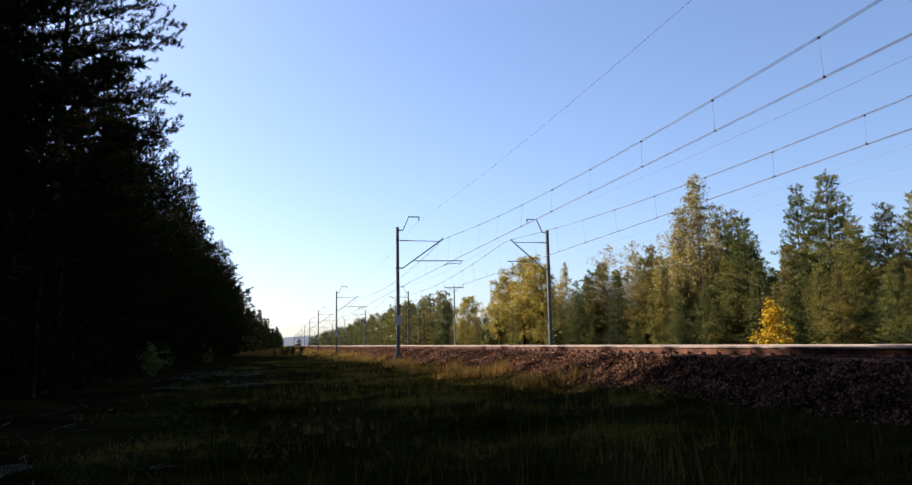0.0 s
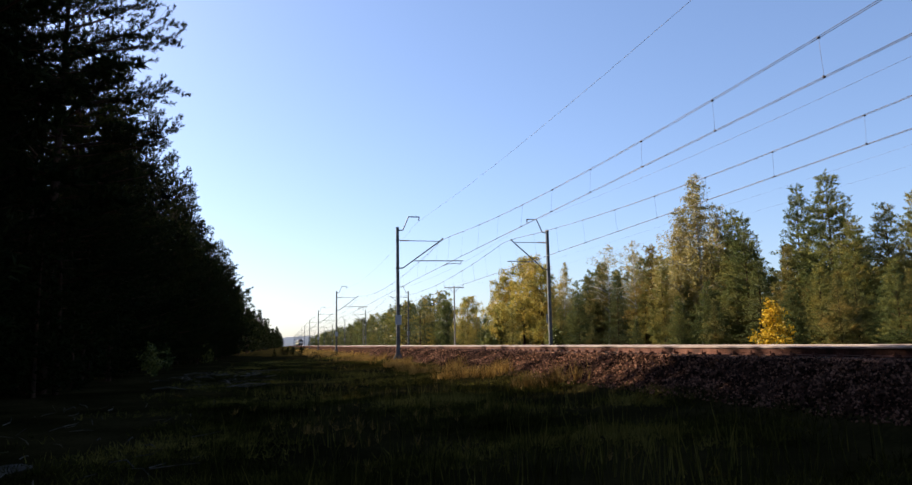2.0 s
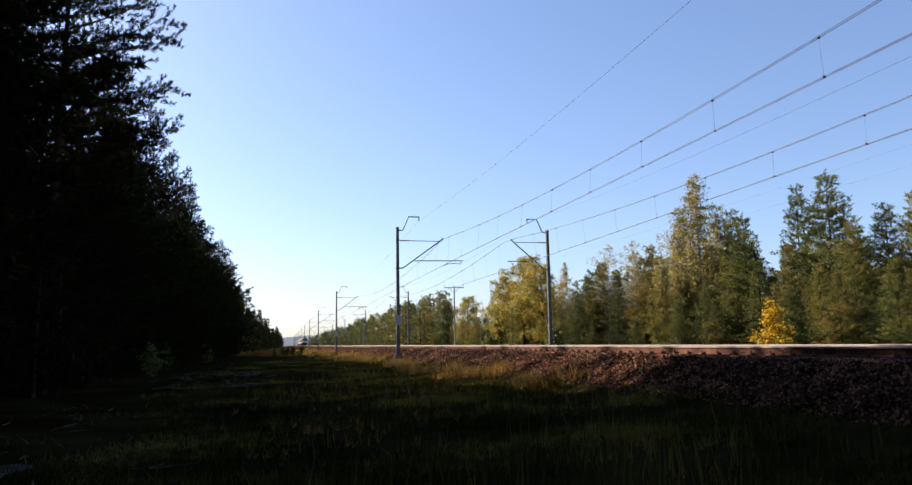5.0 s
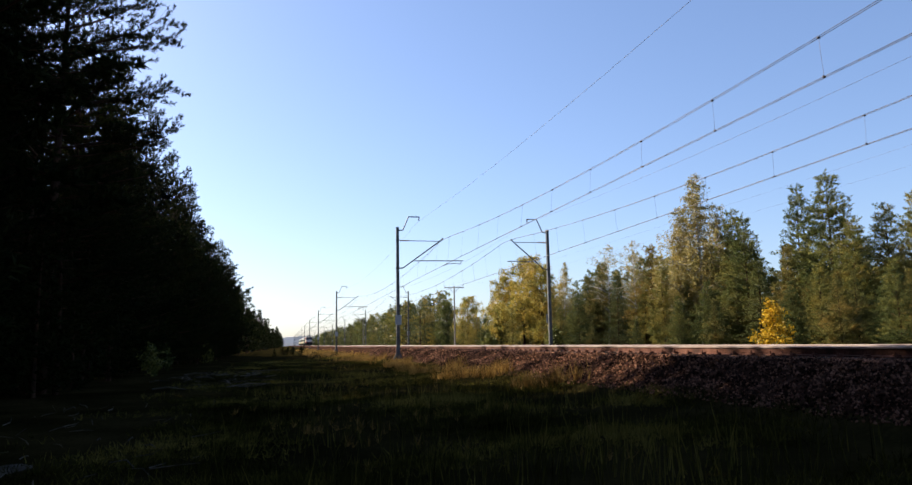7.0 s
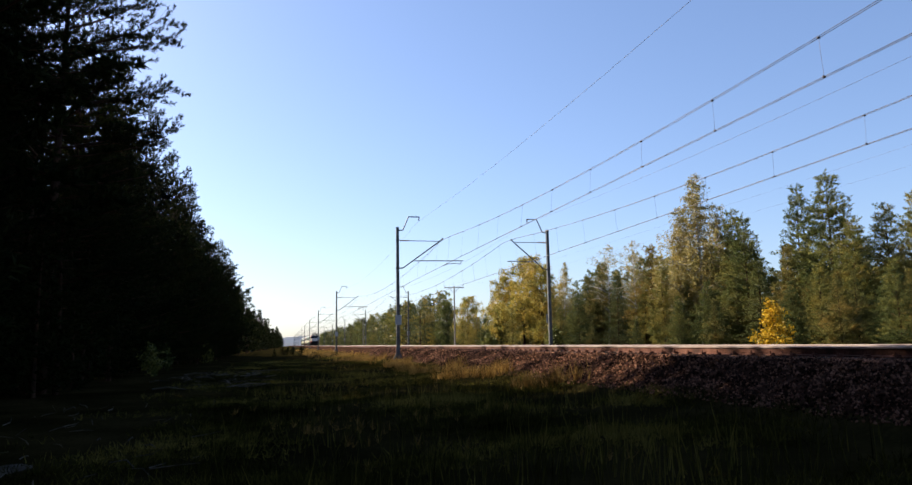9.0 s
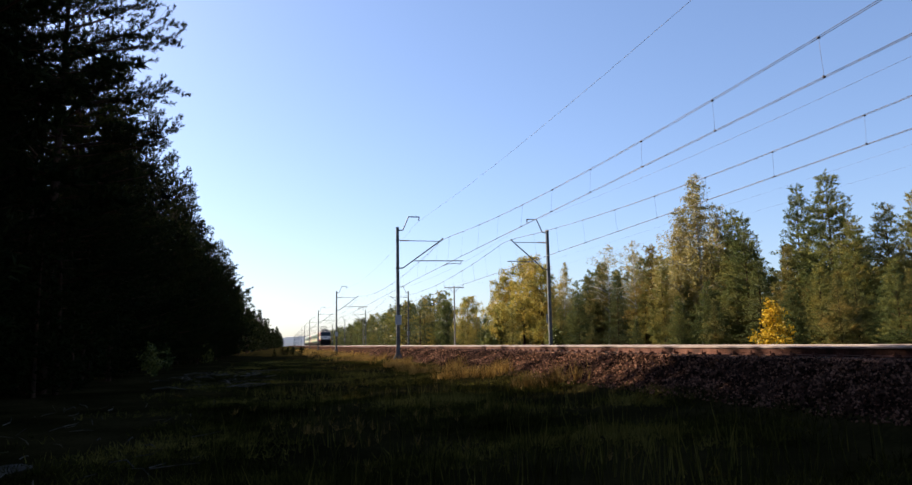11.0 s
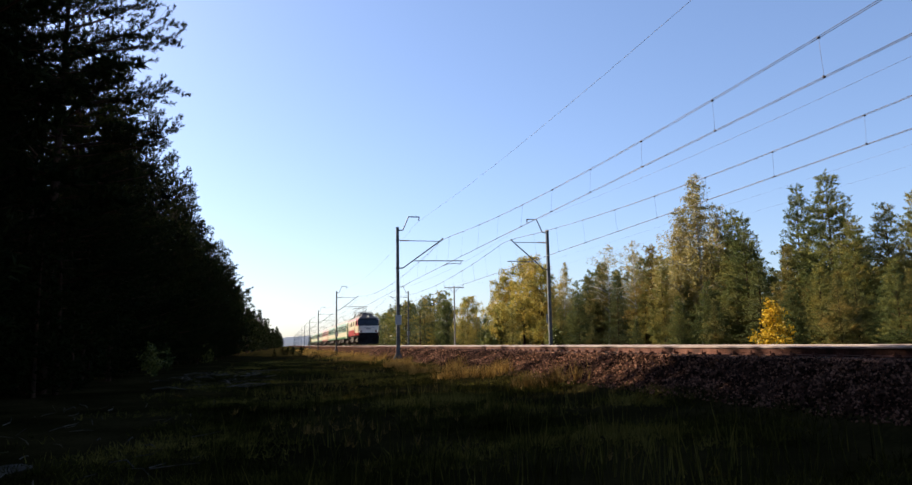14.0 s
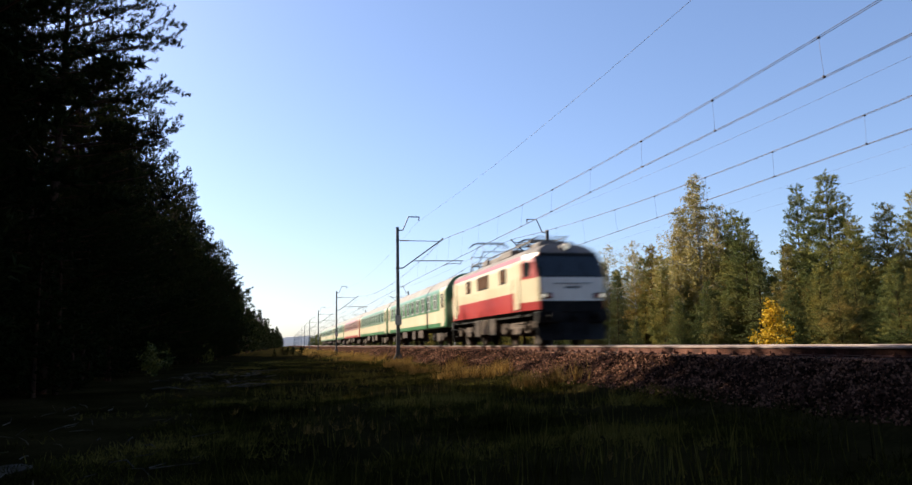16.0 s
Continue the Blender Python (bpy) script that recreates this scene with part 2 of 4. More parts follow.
def height(x, y):
    """The ground: clearing, embankment with the two tracks, woods beyond."""
    if x < 6.6:
        z = -1.0 - 0.25 * min(1.0, max(0.0, (6.6 - x) / 5))
        z += 0.17 * noise.noise(Vector((x * 0.25, y * 0.2, 0.3))) + 0.05 * noise.noise(Vector((x * 0.9, y * 0.8, 4.0)))
        z += 0.25 * min(1.0, max(0.0, (-7 - x) / 6))
    elif x < 8.1:
        z = -1.0 + 0.795 * (x - 6.6) / 1.5
        z += 0.05 * noise.noise(Vector((x * 1.1, y * 0.5, 1.0)))
    elif x < 12.0:
        z = -0.205
    elif x < 15.8:
        z = -0.26
    elif x < 17.6:
        z = -0.26 - 0.6 * (x - 15.8) / 1.8
    else:
        z = -0.86 + 0.15 * noise.noise(Vector((x * 0.1, y * 0.1, 2.0)))
    return z


def spread(a, b, step, grow):
    out, s = [a], step
    while out[-1] < b:
        out.append(min(b, out[-1] + s))
        s *= grow
    return out


def build_ground():
    xs = [-x for x in reversed(spread(12, 2600, 2.0, 1.35))][:-1] + list(np.arange(-12, 6.6, 0.6)) + [6.6, 7.0, 7.5, 8.1, 8.6, 11.9, 12.2, 15.3, 15.8, 16.7, 17.6] + spread(19, 2600, 2.0, 1.3)
    ys = [-y for y in reversed(spread(4, 2600, 2.0, 1.5))][:-1] + spread(-4, 60, 0.7, 1.0) + spread(62, 4000, 2.0, 1.12)[0:]
    s = Shape()
    for y in ys:
        s.add([(x, y, height(x, y)) for x in xs])
    w = len(xs)
    for j in range(len(ys) - 1):
        for i in range(w - 1):
            k = j * w + i
            xm = (xs[i] + xs[i + 1]) / 2
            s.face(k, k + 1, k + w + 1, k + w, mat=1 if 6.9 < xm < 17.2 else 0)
    g = part("ground", s, [SOIL, SHADED_BALLAST], smooth=True)
    tagged(g, "dark grassy clearing with a gravel railway embankment", "ground", kind="structure")


def build_track(x0, name, label, near):
    track = tagged(new(name), label, "railway track", "railway tracks", "structure")
    prof = [(-0.07, -0.172), (0.07, -0.172), (0.07, -0.158), (0.012, -0.14), (0.012, -0.045), (0.036, -0.035), (0.036, -0.006), (0.03, 0.0),
            (-0.03, 0.0), (-0.036, -0.006), (-0.036, -0.035), (-0.012, -0.045), (-0.012, -0.14), (-0.07, -0.158)]
    for sx in (-1, 1):
        s = Shape()
        a = s.add([(x0 + sx * GAUGE + u, -40, z) for u, z in prof])
        b = s.add([(x0 + sx * GAUGE + u, 1500, z) for u, z in prof])
        n = len(prof)
        for i in range(n):
            j = (i + 1) % n
            # Polished head; on its sides the bright steel also carries the sunlit tone.
            s.face(a + i, a + j, b + j, b + i, mat=1 if 5 <= i <= 9 else 0)
        s.face(*[a + i for i in range(n)])
        s.face(*[b + i for i in range(n - 1, -1, -1)])
        part("rail", s, [RAILSIDE, RAILTOP], track, "rust-brown rail with a polished head")
    sl = Shape()
    for zt, zb, w0, w1 in ((-0.176, -0.4, 0.11, 0.15),):
        k = sl.add([(-1.3, -w1, zb), (1.3, -w1, zb), (1.3, w1, zb), (-1.3, w1, zb), (-1.27, -w0, zt - 0.02), (1.27, -w0, zt - 0.02), (1.27, w0, zt - 0.02), (-1.27, w0, zt - 0.02),
                    (-1.25, -w0 + 0.02, zt), (1.25, -w0 + 0.02, zt), (1.25, w0 - 0.02, zt), (-1.25, w0 - 0.02, zt)])
        for r in (0, 4):
            for i in range(4):
                j = (i + 1) % 4
                sl.face(k + r + i, k + r + j, k + r + 4 + j, k + r + 4 + i)
        sl.face(k + 8, k + 9, k + 10, k + 11)
    me = sl.mesh("sleeper", SLEEPER)
    cl = Shape()
    for sx in (-1, 1):
        cl.box(sx * 0.1 - 0.07, sx * 0.1 + 0.07, -0.075, 0.075, -0.178, -0.15, 0.012)
        cl.lathe((sx * 0.11, 0, -0.152), (0, 0, 1), [(0, 0.035), (0.025, 0.035), (0.028, 0.018), (0.07, 0.018)], 6)
        cl.box(sx * 0.075 - 0.04, sx * 0.075 + 0.04, -0.05, 0.05, -0.15, -0.125, 0.008)
    clip = cl.mesh("rail_fastening", RAILSIDE)
    y, count = -3.0, 0
    rest = Shape()
    while y < 420:
        if count < 290 and near:
            part("sleeper", me, None, track, at=pose(x0, y, 0))
            if count < 140:
                for sx in (-1, 1):
                    part("rail_fastening", clip, None, track, at=pose(x0 + sx * GAUGE, y, 0))
        else:
            k = len(rest.v)
            rest.v.extend((v.co.x + x0, v.co.y + y, v.co.z) for v in me.vertices)
            for p in me.polygons:
                rest.face(*[k + i for i in p.vertices])
        y += 0.6
        count += 1
    tagged(part("sleepers", rest, SLEEPER, track), kind="stuff")
    track.matrix_basis = pose(0, 0, 0.0 if near else -0.05)


def insulator(s, p, axis, length, r=0.07):
    prof = [(0, r * 0.4)]
    k = max(3, int(length / 0.07))
    for i in range(k):
        h = length * (i + 0.5) / k
        prof += [(h - 0.02, r * 0.45), (h, r), (h + 0.012, r * 0.5)]
    prof.append((length, r * 0.4))
    s.lathe(p, axis, prof, 8)


def build_mast(far=False):
    """A catenary mast at the origin (rail height zero), its cantilever reaching towards +x."""
    mast = tagged(new("catenary_mast"), "grey steel catenary mast with cantilever on a concrete footing", "railway mast", "catenary masts along the track")
    s = Shape()
    s.rings([[(-w, -w, z), (w, -w, z), (w, w, z), (-w, w, z)] for z, w in ((-0.75, 0.11), (7.55, 0.085))])
    s.box(-0.1, 0.1, -0.1, 0.1, 7.55, 7.61, 0.015)
    part("pole", s, MASTPAINT, mast, smooth=False)
    s = Shape()
    rings = []
    for z, w in ((-1.6, 0.34), (-0.95, 0.32), (-0.55, 0.19), (-0.45, 0.17)):
        rings.append([(-w, -w, z), (w, -w, z), (w, w, z), (-w, w, z)])
    k = s.rings(rings)[-1]
    s.face(k, k + 1, k + 2, k + 3)
    part("footing", s, CONCRETE, mast, "concrete footing")
    s = Shape()
    s.box(-0.2, 0.2, -0.17, -0.15, 1.35, 1.95, 0.006)
    part("plate", s, PLATE, mast, "pale enamel plate")
    s = Shape()
    s.pipe([(0.05, 0, 7.4), (0.35, 0, 7.42), (0.72, 0, 8.3), (1.45, 0, 8.3)], 0.035)
    part("feeder_bracket", s, TUBE, mast)
    s = Shape()
    insulator(s, (1.4, 0, 8.27), (0, 0, -1), 0.2, 0.06)
    part("insulator", s, CERAMIC, mast)
    s = Shape()
    tip = 2.57 if far else 3.0
    s.tube((0.75, 0, 6.74), (tip - 0.15, 0, 6.72), 0.022)
    part("stay_rod", s, TUBE, mast)
    s = Shape()
    insulator(s, (0.12, 0, 6.74), (1, 0, 0), 0.62, 0.065)
    part("insulator", s, CERAMIC, mast)
    s = Shape()
    s.pipe([(0.12, 0, 4.95), (0.35, 0, 4.97), (tip, 0, 6.9)], 0.04)
    part("cantilever_tube", s, TUBE, mast)
    s = Shape()
    end = 2.85 if far else 4.3
    s.tube((1.0, 0, 5.44), (end, 0, 5.46), 0.03)
    part("registration_tube", s, TUBE, mast)
    s = Shape()
    if far:
        s.pipe([(1.9, 0, 5.45), (1.95, 0, 5.25), (2.2, 0, 5.22), (2.6, 0, 5.0)], 0.018)
    else:
        s.pipe([(4.15, 0, 5.46), (4.15, 0, 5.24), (3.85, 0, 5.3), (3.3, 0, 5.25), (2.95, 0, 5.12)], 0.018)
    part("steady_arm", s, TUBE, mast)
    s = Shape()
    s.tube((tip - 0.05, -0.05, 6.9), (tip - 0.05, 0.05, 6.9), 0.06)
    part("clamp", s, TUBE, mast)
    for z, w in ((6.74, 0.1), (4.95, 0.12)):
        s = Shape()
        s.box(-w, w, -w * 0.85, w * 0.85, z - 0.05, z + 0.05, 0.01)
        part("clamp", s, TUBE, mast)
    return mast


def build_wires():
    poles = [MAST_Y + SPAN * i for i in range(-2, 12)]

    def line(name, label, xf, zf, r, y0=poles[0], y1=poles[-1], pair=0.0, n=5):
        s = Shape()
        ys, y = [], y0
        while y < y1:
            ys.append(y)
            y += 3.0 if y < 160 else 9.5
        ys.append(y1)
        for dx in ((-pair, pair) if pair else (0,)):
            pts = [Vector((xf(y) + dx, y, zf(y))) for y in ys]
            for p, q in zip(pts, pts[1:]):
                s.tube(p, q, r, r, n, caps=False)
        ob = part(name, s, WIRE)
        tagged(ob, label, "overhead wire", "overhead wires")
        return ob

    def sag(y, top, low):
        u = ((y - MAST_Y) / SPAN) % 1.0
        return top - (top - low) * 4 * u * (1 - u)

    for x0, sx in ((NEAR, -1), (FAR + 0.3, 1)):
        wave = lambda y, x0=x0, sx=sx: x0 + sx * 0.15 * math.cos(math.pi * (y - MAST_Y) / SPAN)
        low = 0.0 if sx < 0 else 0.14
        mess = lambda y, low=low: sag(y, 6.9 - 0.3 * low, 5.85 - low)
        flat = WIRE_Z - low
        a = line("messenger_wire", "dark twin copper messenger wire above the track", lambda y, x0=x0: x0, mess, 0.0072, pair=0.033)
        line("contact_wire", "dark twin copper contact wire above the track", wave, lambda y, flat=flat: flat, 0.0072, pair=0.03)
        y = MAST_Y - SPAN - 2.57
        while y < 240:
            u = ((y - MAST_Y) / SPAN) % 1.0
            if mess(y) - flat > 0.2:
                s = Shape()
                s.tube((x0, y, mess(y)), (wave(y), y, flat), 0.003, n=4)
                s.box(x0 - 0.036, x0 + 0.036, y - 0.015, y + 0.015, mess(y) - 0.03, mess(y) + 0.012, 0.005)
                s.box(wave(y) - 0.034, wave(y) + 0.034, y - 0.015, y + 0.015, flat - 0.01, flat + 0.035, 0.005)
                part("dropper", s, WIRE, a)
            y += 3.67
    line("feeder_wire", "thin overhead feeder wire on mast brackets", lambda y: MAST_NEAR + 1.38, lambda y: sag(y, 8.06, 7.3), 0.005)
    line("feeder_wire", "thin overhead feeder wire on mast brackets", lambda y: MAST_FAR - 1.38, lambda y: sag(y, 8.06, 7.33), 0.005)


def build_telephone_pole():
    pole = tagged(new("telephone_pole"), "weathered wooden telegraph pole with a crossarm", "pole", "telegraph poles")
    s = Shape()
    s.tube((0, 0, -1.0), (0, 0, 8.45), 0.13, 0.09, 8)
    part("pole", s, POLEWOOD, pole)
    s = Shape()
    s.box(-1.45, 1.45, -0.05, 0.05, 8.1, 8.22, 0.01)
    part("crossarm", s, POLEWOOD, pole)
    for sx in (-1, 1):
        s = Shape()
        s.tube((sx * 0.05, 0.06, 7.45), (sx * 0.75, 0.06, 8.11), 0.025)
        part("brace", s, TUBE, pole)
    for x in (-1.35, -0.75, 0.75, 1.35):
        s = Shape()
        insulator(s, (x, 0, 8.22), (0, 0, 1), 0.2, 0.05)
        part("insulator", s, CERAMIC, pole)
    return pole


# ---- trees ----
def flecks(name, base, way, count, length, width, mat, spread=1.0, seed=1, leaf=False, tight=0.8):
    """One mesh of many small blades or leaves: count at each base point, turned round its way."""
    rng = np.random.default_rng(seed)
    p = np.repeat(np.asarray(base, float), count, 0)
    d = np.repeat(np.asarray(way, float), count, 0)
    n = len(p)
    d = d + rng.normal(size=(n, 3)) * spread
    d /= np.linalg.norm(d, axis=1)[:, None] + 1e-6
    s = np.cross(d, rng.normal(size=(n, 3)))
    s /= np.linalg.norm(s, axis=1)[:, None] + 1e-6
    ln = length * rng.uniform(0.6, 1.25, (n, 1))
    w = width * rng.uniform(0.7, 1.3, (n, 1))
    if leaf:
        p = p + rng.normal(size=(n, 3)) * length * tight
        v = np.stack([p, p + d * ln * 0.5 + s * w, p + d * ln, p + d * ln * 0.5 - s * w], 1)
        c = 4
    else:
        v = np.stack([p - s * w, p + s * w, p + d * ln], 1)
        c = 3
    return raw_mesh(name, v.reshape(-1, 3), c, mat)


def raw_mesh(name, v, c, mat):
    n = len(v) // c
    me = bpy.data.meshes.new(name)
    me.vertices.add(n * c)
    me.loops.add(n * c)
    me.polygons.add(n)
    me.vertices.foreach_set("co", v.astype(np.float32).ravel())
    me.loops.foreach_set("vertex_index", np.arange(n * c, dtype=np.int32))
    me.polygons.foreach_set("loop_start", np.arange(0, n * c, c, dtype=np.int32))
    me.materials.append(mat)
    me.update()
    me.validate()
    return me


def trunk_line(h, lean, seed):
    a = seed * 1.7
    return lambda z: Vector((lean * math.sin(a + z / h * 2.2) - lean * math.sin(a), lean * math.cos(a * 1.3 + z / h * 1.8) - lean * math.cos(a * 1.3), z))


def conifer(name, label, seed, h, crown0, reach, mat, rise=0.35, droop=0.0, step=0.5, per=5, gap=0.17, blades=9, length=0.17, width=0.014, power=0.75, ragged=0.35, r=0.16, bare=False, round_tuft=0.8, inner=0.2, dense=0.24, blunt=0.0, clump=-0.22, crowd=0.0):
    """A pine or spruce: whorls of limbs with side twigs, tufts of needles along them."""
    random.seed(seed)
    tree = tagged(new(name), label, "tree", "conifers at the wood's edge")
    line = trunk_line(h, 0.12 * h / 12, seed)
    s = Shape()
    zs = [-0.6 + (h + 0.6) * i / 10 for i in range(11)]
    for a, b in zip(zs, zs[1:]):
        s.tube(line(a), line(b), max(0.012, r * (1 - max(a, 0) / h) ** 0.8), max(0.008, r * (1 - max(b, 0) / h) ** 0.8), 7, caps=False)
    base, way = [], []
    z, az = h * crown0, rand(0, 6)
    while z < h - 0.12:
        f = (z - h * crown0) / (h * (1 - crown0))
        prof = (1 - f) ** power * min(1.0, 0.6 + f * 2.2)
        ln = max(0.22, reach * prof * rand(1 - ragged, 1 + ragged * 0.6))
        az += 2.4 + rand(-0.5, 0.5)
        out = Vector((math.cos(az), math.sin(az), 0))
        up = rise + 1.3 * f * rise + rand(-0.15, 0.15)
        o = line(z)

        def at(t):
            return o + out * ln * t + Vector((0, 0, ln * (up * t * t * 0.9 + (0.1 - droop) * t)))

        pts = [at(t) for t in (0, 0.35, 0.7, 1.0)]
        for i in range(0 if bare or ln < 0.7 else 3):
            s.tube(pts[i], pts[i + 1], 0.006 + 0.012 * ln / 3 * (3 - i), 0.006 + 0.012 * ln / 3 * (2 - i), 3, caps=False)
        t = rand(inner, inner + 0.2) * (1 - 2 * crowd * f) if ln > 0.8 else 0.08
        side = Vector((-out.y, out.x, 0))
        while t < 1.0:
            c = at(t)
            for sg in (-1, 1):
                tl = (0.2 + blunt + 0.4 * (1 - blunt) * ln * (1.05 - t)) * rand(0.5, 1.25)
                d = (out * rand(0.4, 0.9) + side * sg * rand(0.3, 1.0) + Vector((0, 0, rand(-0.15, 0.7) - droop))).normalized()
                m = max(1, int(tl / gap))
                for i in range(m):
                    base.append(c + d * tl * (i + 1) / m)
                    way.append(d * 0.9 + Vector((0, 0, 0.4 - droop)))
            t += dense / max(ln, 0.3) * rand(0.8, 1.2)
        base.append(at(1.0))
        way.append(out + Vector((0, 0, 0.6)))
        z += step / per * rand(0.5, 1.5) * (1 - crowd * f)
    for i in range(4):
        base.append(line(h) - Vector((0, 0, 0.14 * i)))
        way.append(Vector((0, 0, 1)))
    kept = [k for k, p in enumerate(base) if noise.noise(p * 0.95 + Vector((seed, 0, 0))) > clump + rand(-0.1, 0.1)]
    base, way = [base[k] for k in kept], [way[k] for k in kept]
    part("trunk", s, BARK, tree, "rough brown bark", smooth=True)
    part("crown", flecks("crown", base, way, blades, length, width, mat, round_tuft, seed), None, tree)
    return tree


def brush(name, base, way, shoot, count, needle, width, mat, seed):
    """One mesh of pine shoots: needles set all round each shoot and leaning forward along it."""
    rng = np.random.default_rng(seed)
    p = np.repeat(np.asarray(base, float), count, 0)
    d = np.repeat(np.asarray(way, float), count, 0)
    d /= np.linalg.norm(d, axis=1)[:, None] + 1e-6
    n = len(p)
    out = np.cross(d, rng.normal(size=(n, 3)))
    out /= np.linalg.norm(out, axis=1)[:, None] + 1e-6
    p = p + d * shoot * rng.uniform(0, 1, (n, 1))
    d = d * rng.uniform(0.25, 0.9, (n, 1)) + out * rng.uniform(0.5, 1.0, (n, 1))
    d /= np.linalg.norm(d, axis=1)[:, None] + 1e-6
    s = np.cross(d, rng.normal(size=(n, 3)))
    s /= np.linalg.norm(s, axis=1)[:, None] + 1e-6
    ln = needle * rng.uniform(0.7, 1.2, (n, 1))
    w = width * rng.uniform(0.7, 1.3, (n, 1))
    return raw_mesh(name, np.stack([p - s * w, p + s * w, p + d * ln], 1).reshape(-1, 3), 3, mat)


def pine(name, label, seed, h, crown0, reach, mat, whorl=0.7, boughs=5, lift=0.12, curl=0.2, power=0.5, ragged=0.35, r=0.18, inner=0.35,
         twig_gap=0.28, shoot_gap=0.13, shoot=0.16, needles=24, needle=0.1, width=0.008, droop=0.0, flat=0.6, thin=0.0, pad=0.35, clump=2, limbs=()):
    """A Scots pine: whorls of boughs, each with a flat pad of twigs on its outer part, and round brushes of needles on the twigs.
    limbs: boughs of their own (height, turn in degrees, length)."""
    random.seed(seed)
    tree = tagged(new(name), label, "tree", "conifers at the wood's edge")
    line = trunk_line(h, 0.1 * h / 12, seed)
    s = Shape()
    zs = [-0.6 + (h + 0.59) * i / 12 for i in range(13)]
    for a, b in zip(zs, zs[1:]):
        s.tube(line(a), line(b), max(0.012, r * (1 - max(a, 0) / h) ** 0.8), max(0.008, r * (1 - max(b, 0) / h) ** 0.8), 8, caps=False)
    base, way = [], []

    def bough(z, az, ln, up):
        out = Vector((math.cos(az), math.sin(az), 0))
        side = Vector((-out.y, out.x, 0))
        o = line(z)
        bend = rand(-0.25, 0.25)

        def at(t):
            return o + out * ln * t + side * ln * bend * t * t + Vector((0, 0, ln * ((up - droop) * t + curl * t * t)))

        pts = [at(t) for t in (0, 0.3, 0.6, 0.85, 1.0)]
        if ln > 0.6:
            for i in range(4):
                s.tube(pts[i], pts[i + 1], 0.005 + 0.011 * ln / 4 * (4 - i), 0.005 + 0.011 * ln / 4 * (3 - i), 4, caps=False)
        t = (inner + rand(-0.08, 0.12)) if ln > 0.7 else 0.15
        sg = 1
        while t < 1.02:
            c = at(t)
            sg = -sg
            tl = (min(pad, 0.12 + 0.3 * ln) + 0.24 * ln * (1.08 - t)) * rand(0.5, 1.25)
            d = (out * rand(0.4, 1.0) + side * sg * rand(0.2, 1.0) + Vector((0, 0, rand(-0.2, flat)))).normalized()
            if tl > 0.5 and shoot_gap < 0.15:
                s.tube(c, c + d * tl, 0.007, 0.004, 3, caps=False)
            if random.random() > thin:
                m = max(1, int(tl / shoot_gap))
                for i in range(m):
                    q = c + d * tl * (i + 0.6) / m
                    for k in range(clump):
                        base.append(q + Vector((rand(-1, 1), rand(-1, 1), rand(-0.6, 1))) * shoot_gap * 0.7)
                        way.append(d * 0.55 + side * rand(-0.55, 0.55) + out * rand(-0.2, 0.4) + Vector((0, 0, rand(0.1, 0.9))))
            t += twig_gap / max(ln, 0.4) * rand(0.6, 1.3)
        base.append(at(1.0))
        way.append(out + Vector((0, 0, up + 2 * curl + 0.3)))

    z, az = h * crown0, rand(0, 6)
    while z < h - 0.25:
        f = (z - h * crown0) / (h * (1 - crown0))
        prof = (1 - f) ** power * min(1.0, 0.65 + f * 2.0)
        wide = rand(1 - ragged, 1 + ragged * 0.4)
        k = boughs if f < 0.85 else max(3, boughs - 1)
        for i in range(k):
            az += 6.2832 / k + rand(-0.35, 0.35)
            ln = max(0.25, reach * prof * wide * rand(0.75, 1.15))
            bough(z + rand(-0.5, 0.5) * whorl, az, ln, lift + 0.75 * f * f + rand(-0.08, 0.08))
        az += 0.7
        z += whorl * rand(0.75, 1.25) * (1 - 0.35 * f)
    for z, turn, ln in limbs:
        bough(z, radians(turn), ln, 0.1)
    for i in range(5):
        base.append(line(h) - Vector((0, 0, 0.13 * i)))
        way.append(Vector((rand(-0.3, 0.3), rand(-0.3, 0.3), 1)))
    part("trunk", s, BARK, tree, "rough brown bark", smooth=True)
    part("crown", brush("crown", base, way, shoot, needles, needle, width, mat, seed), None, tree)
    return tree


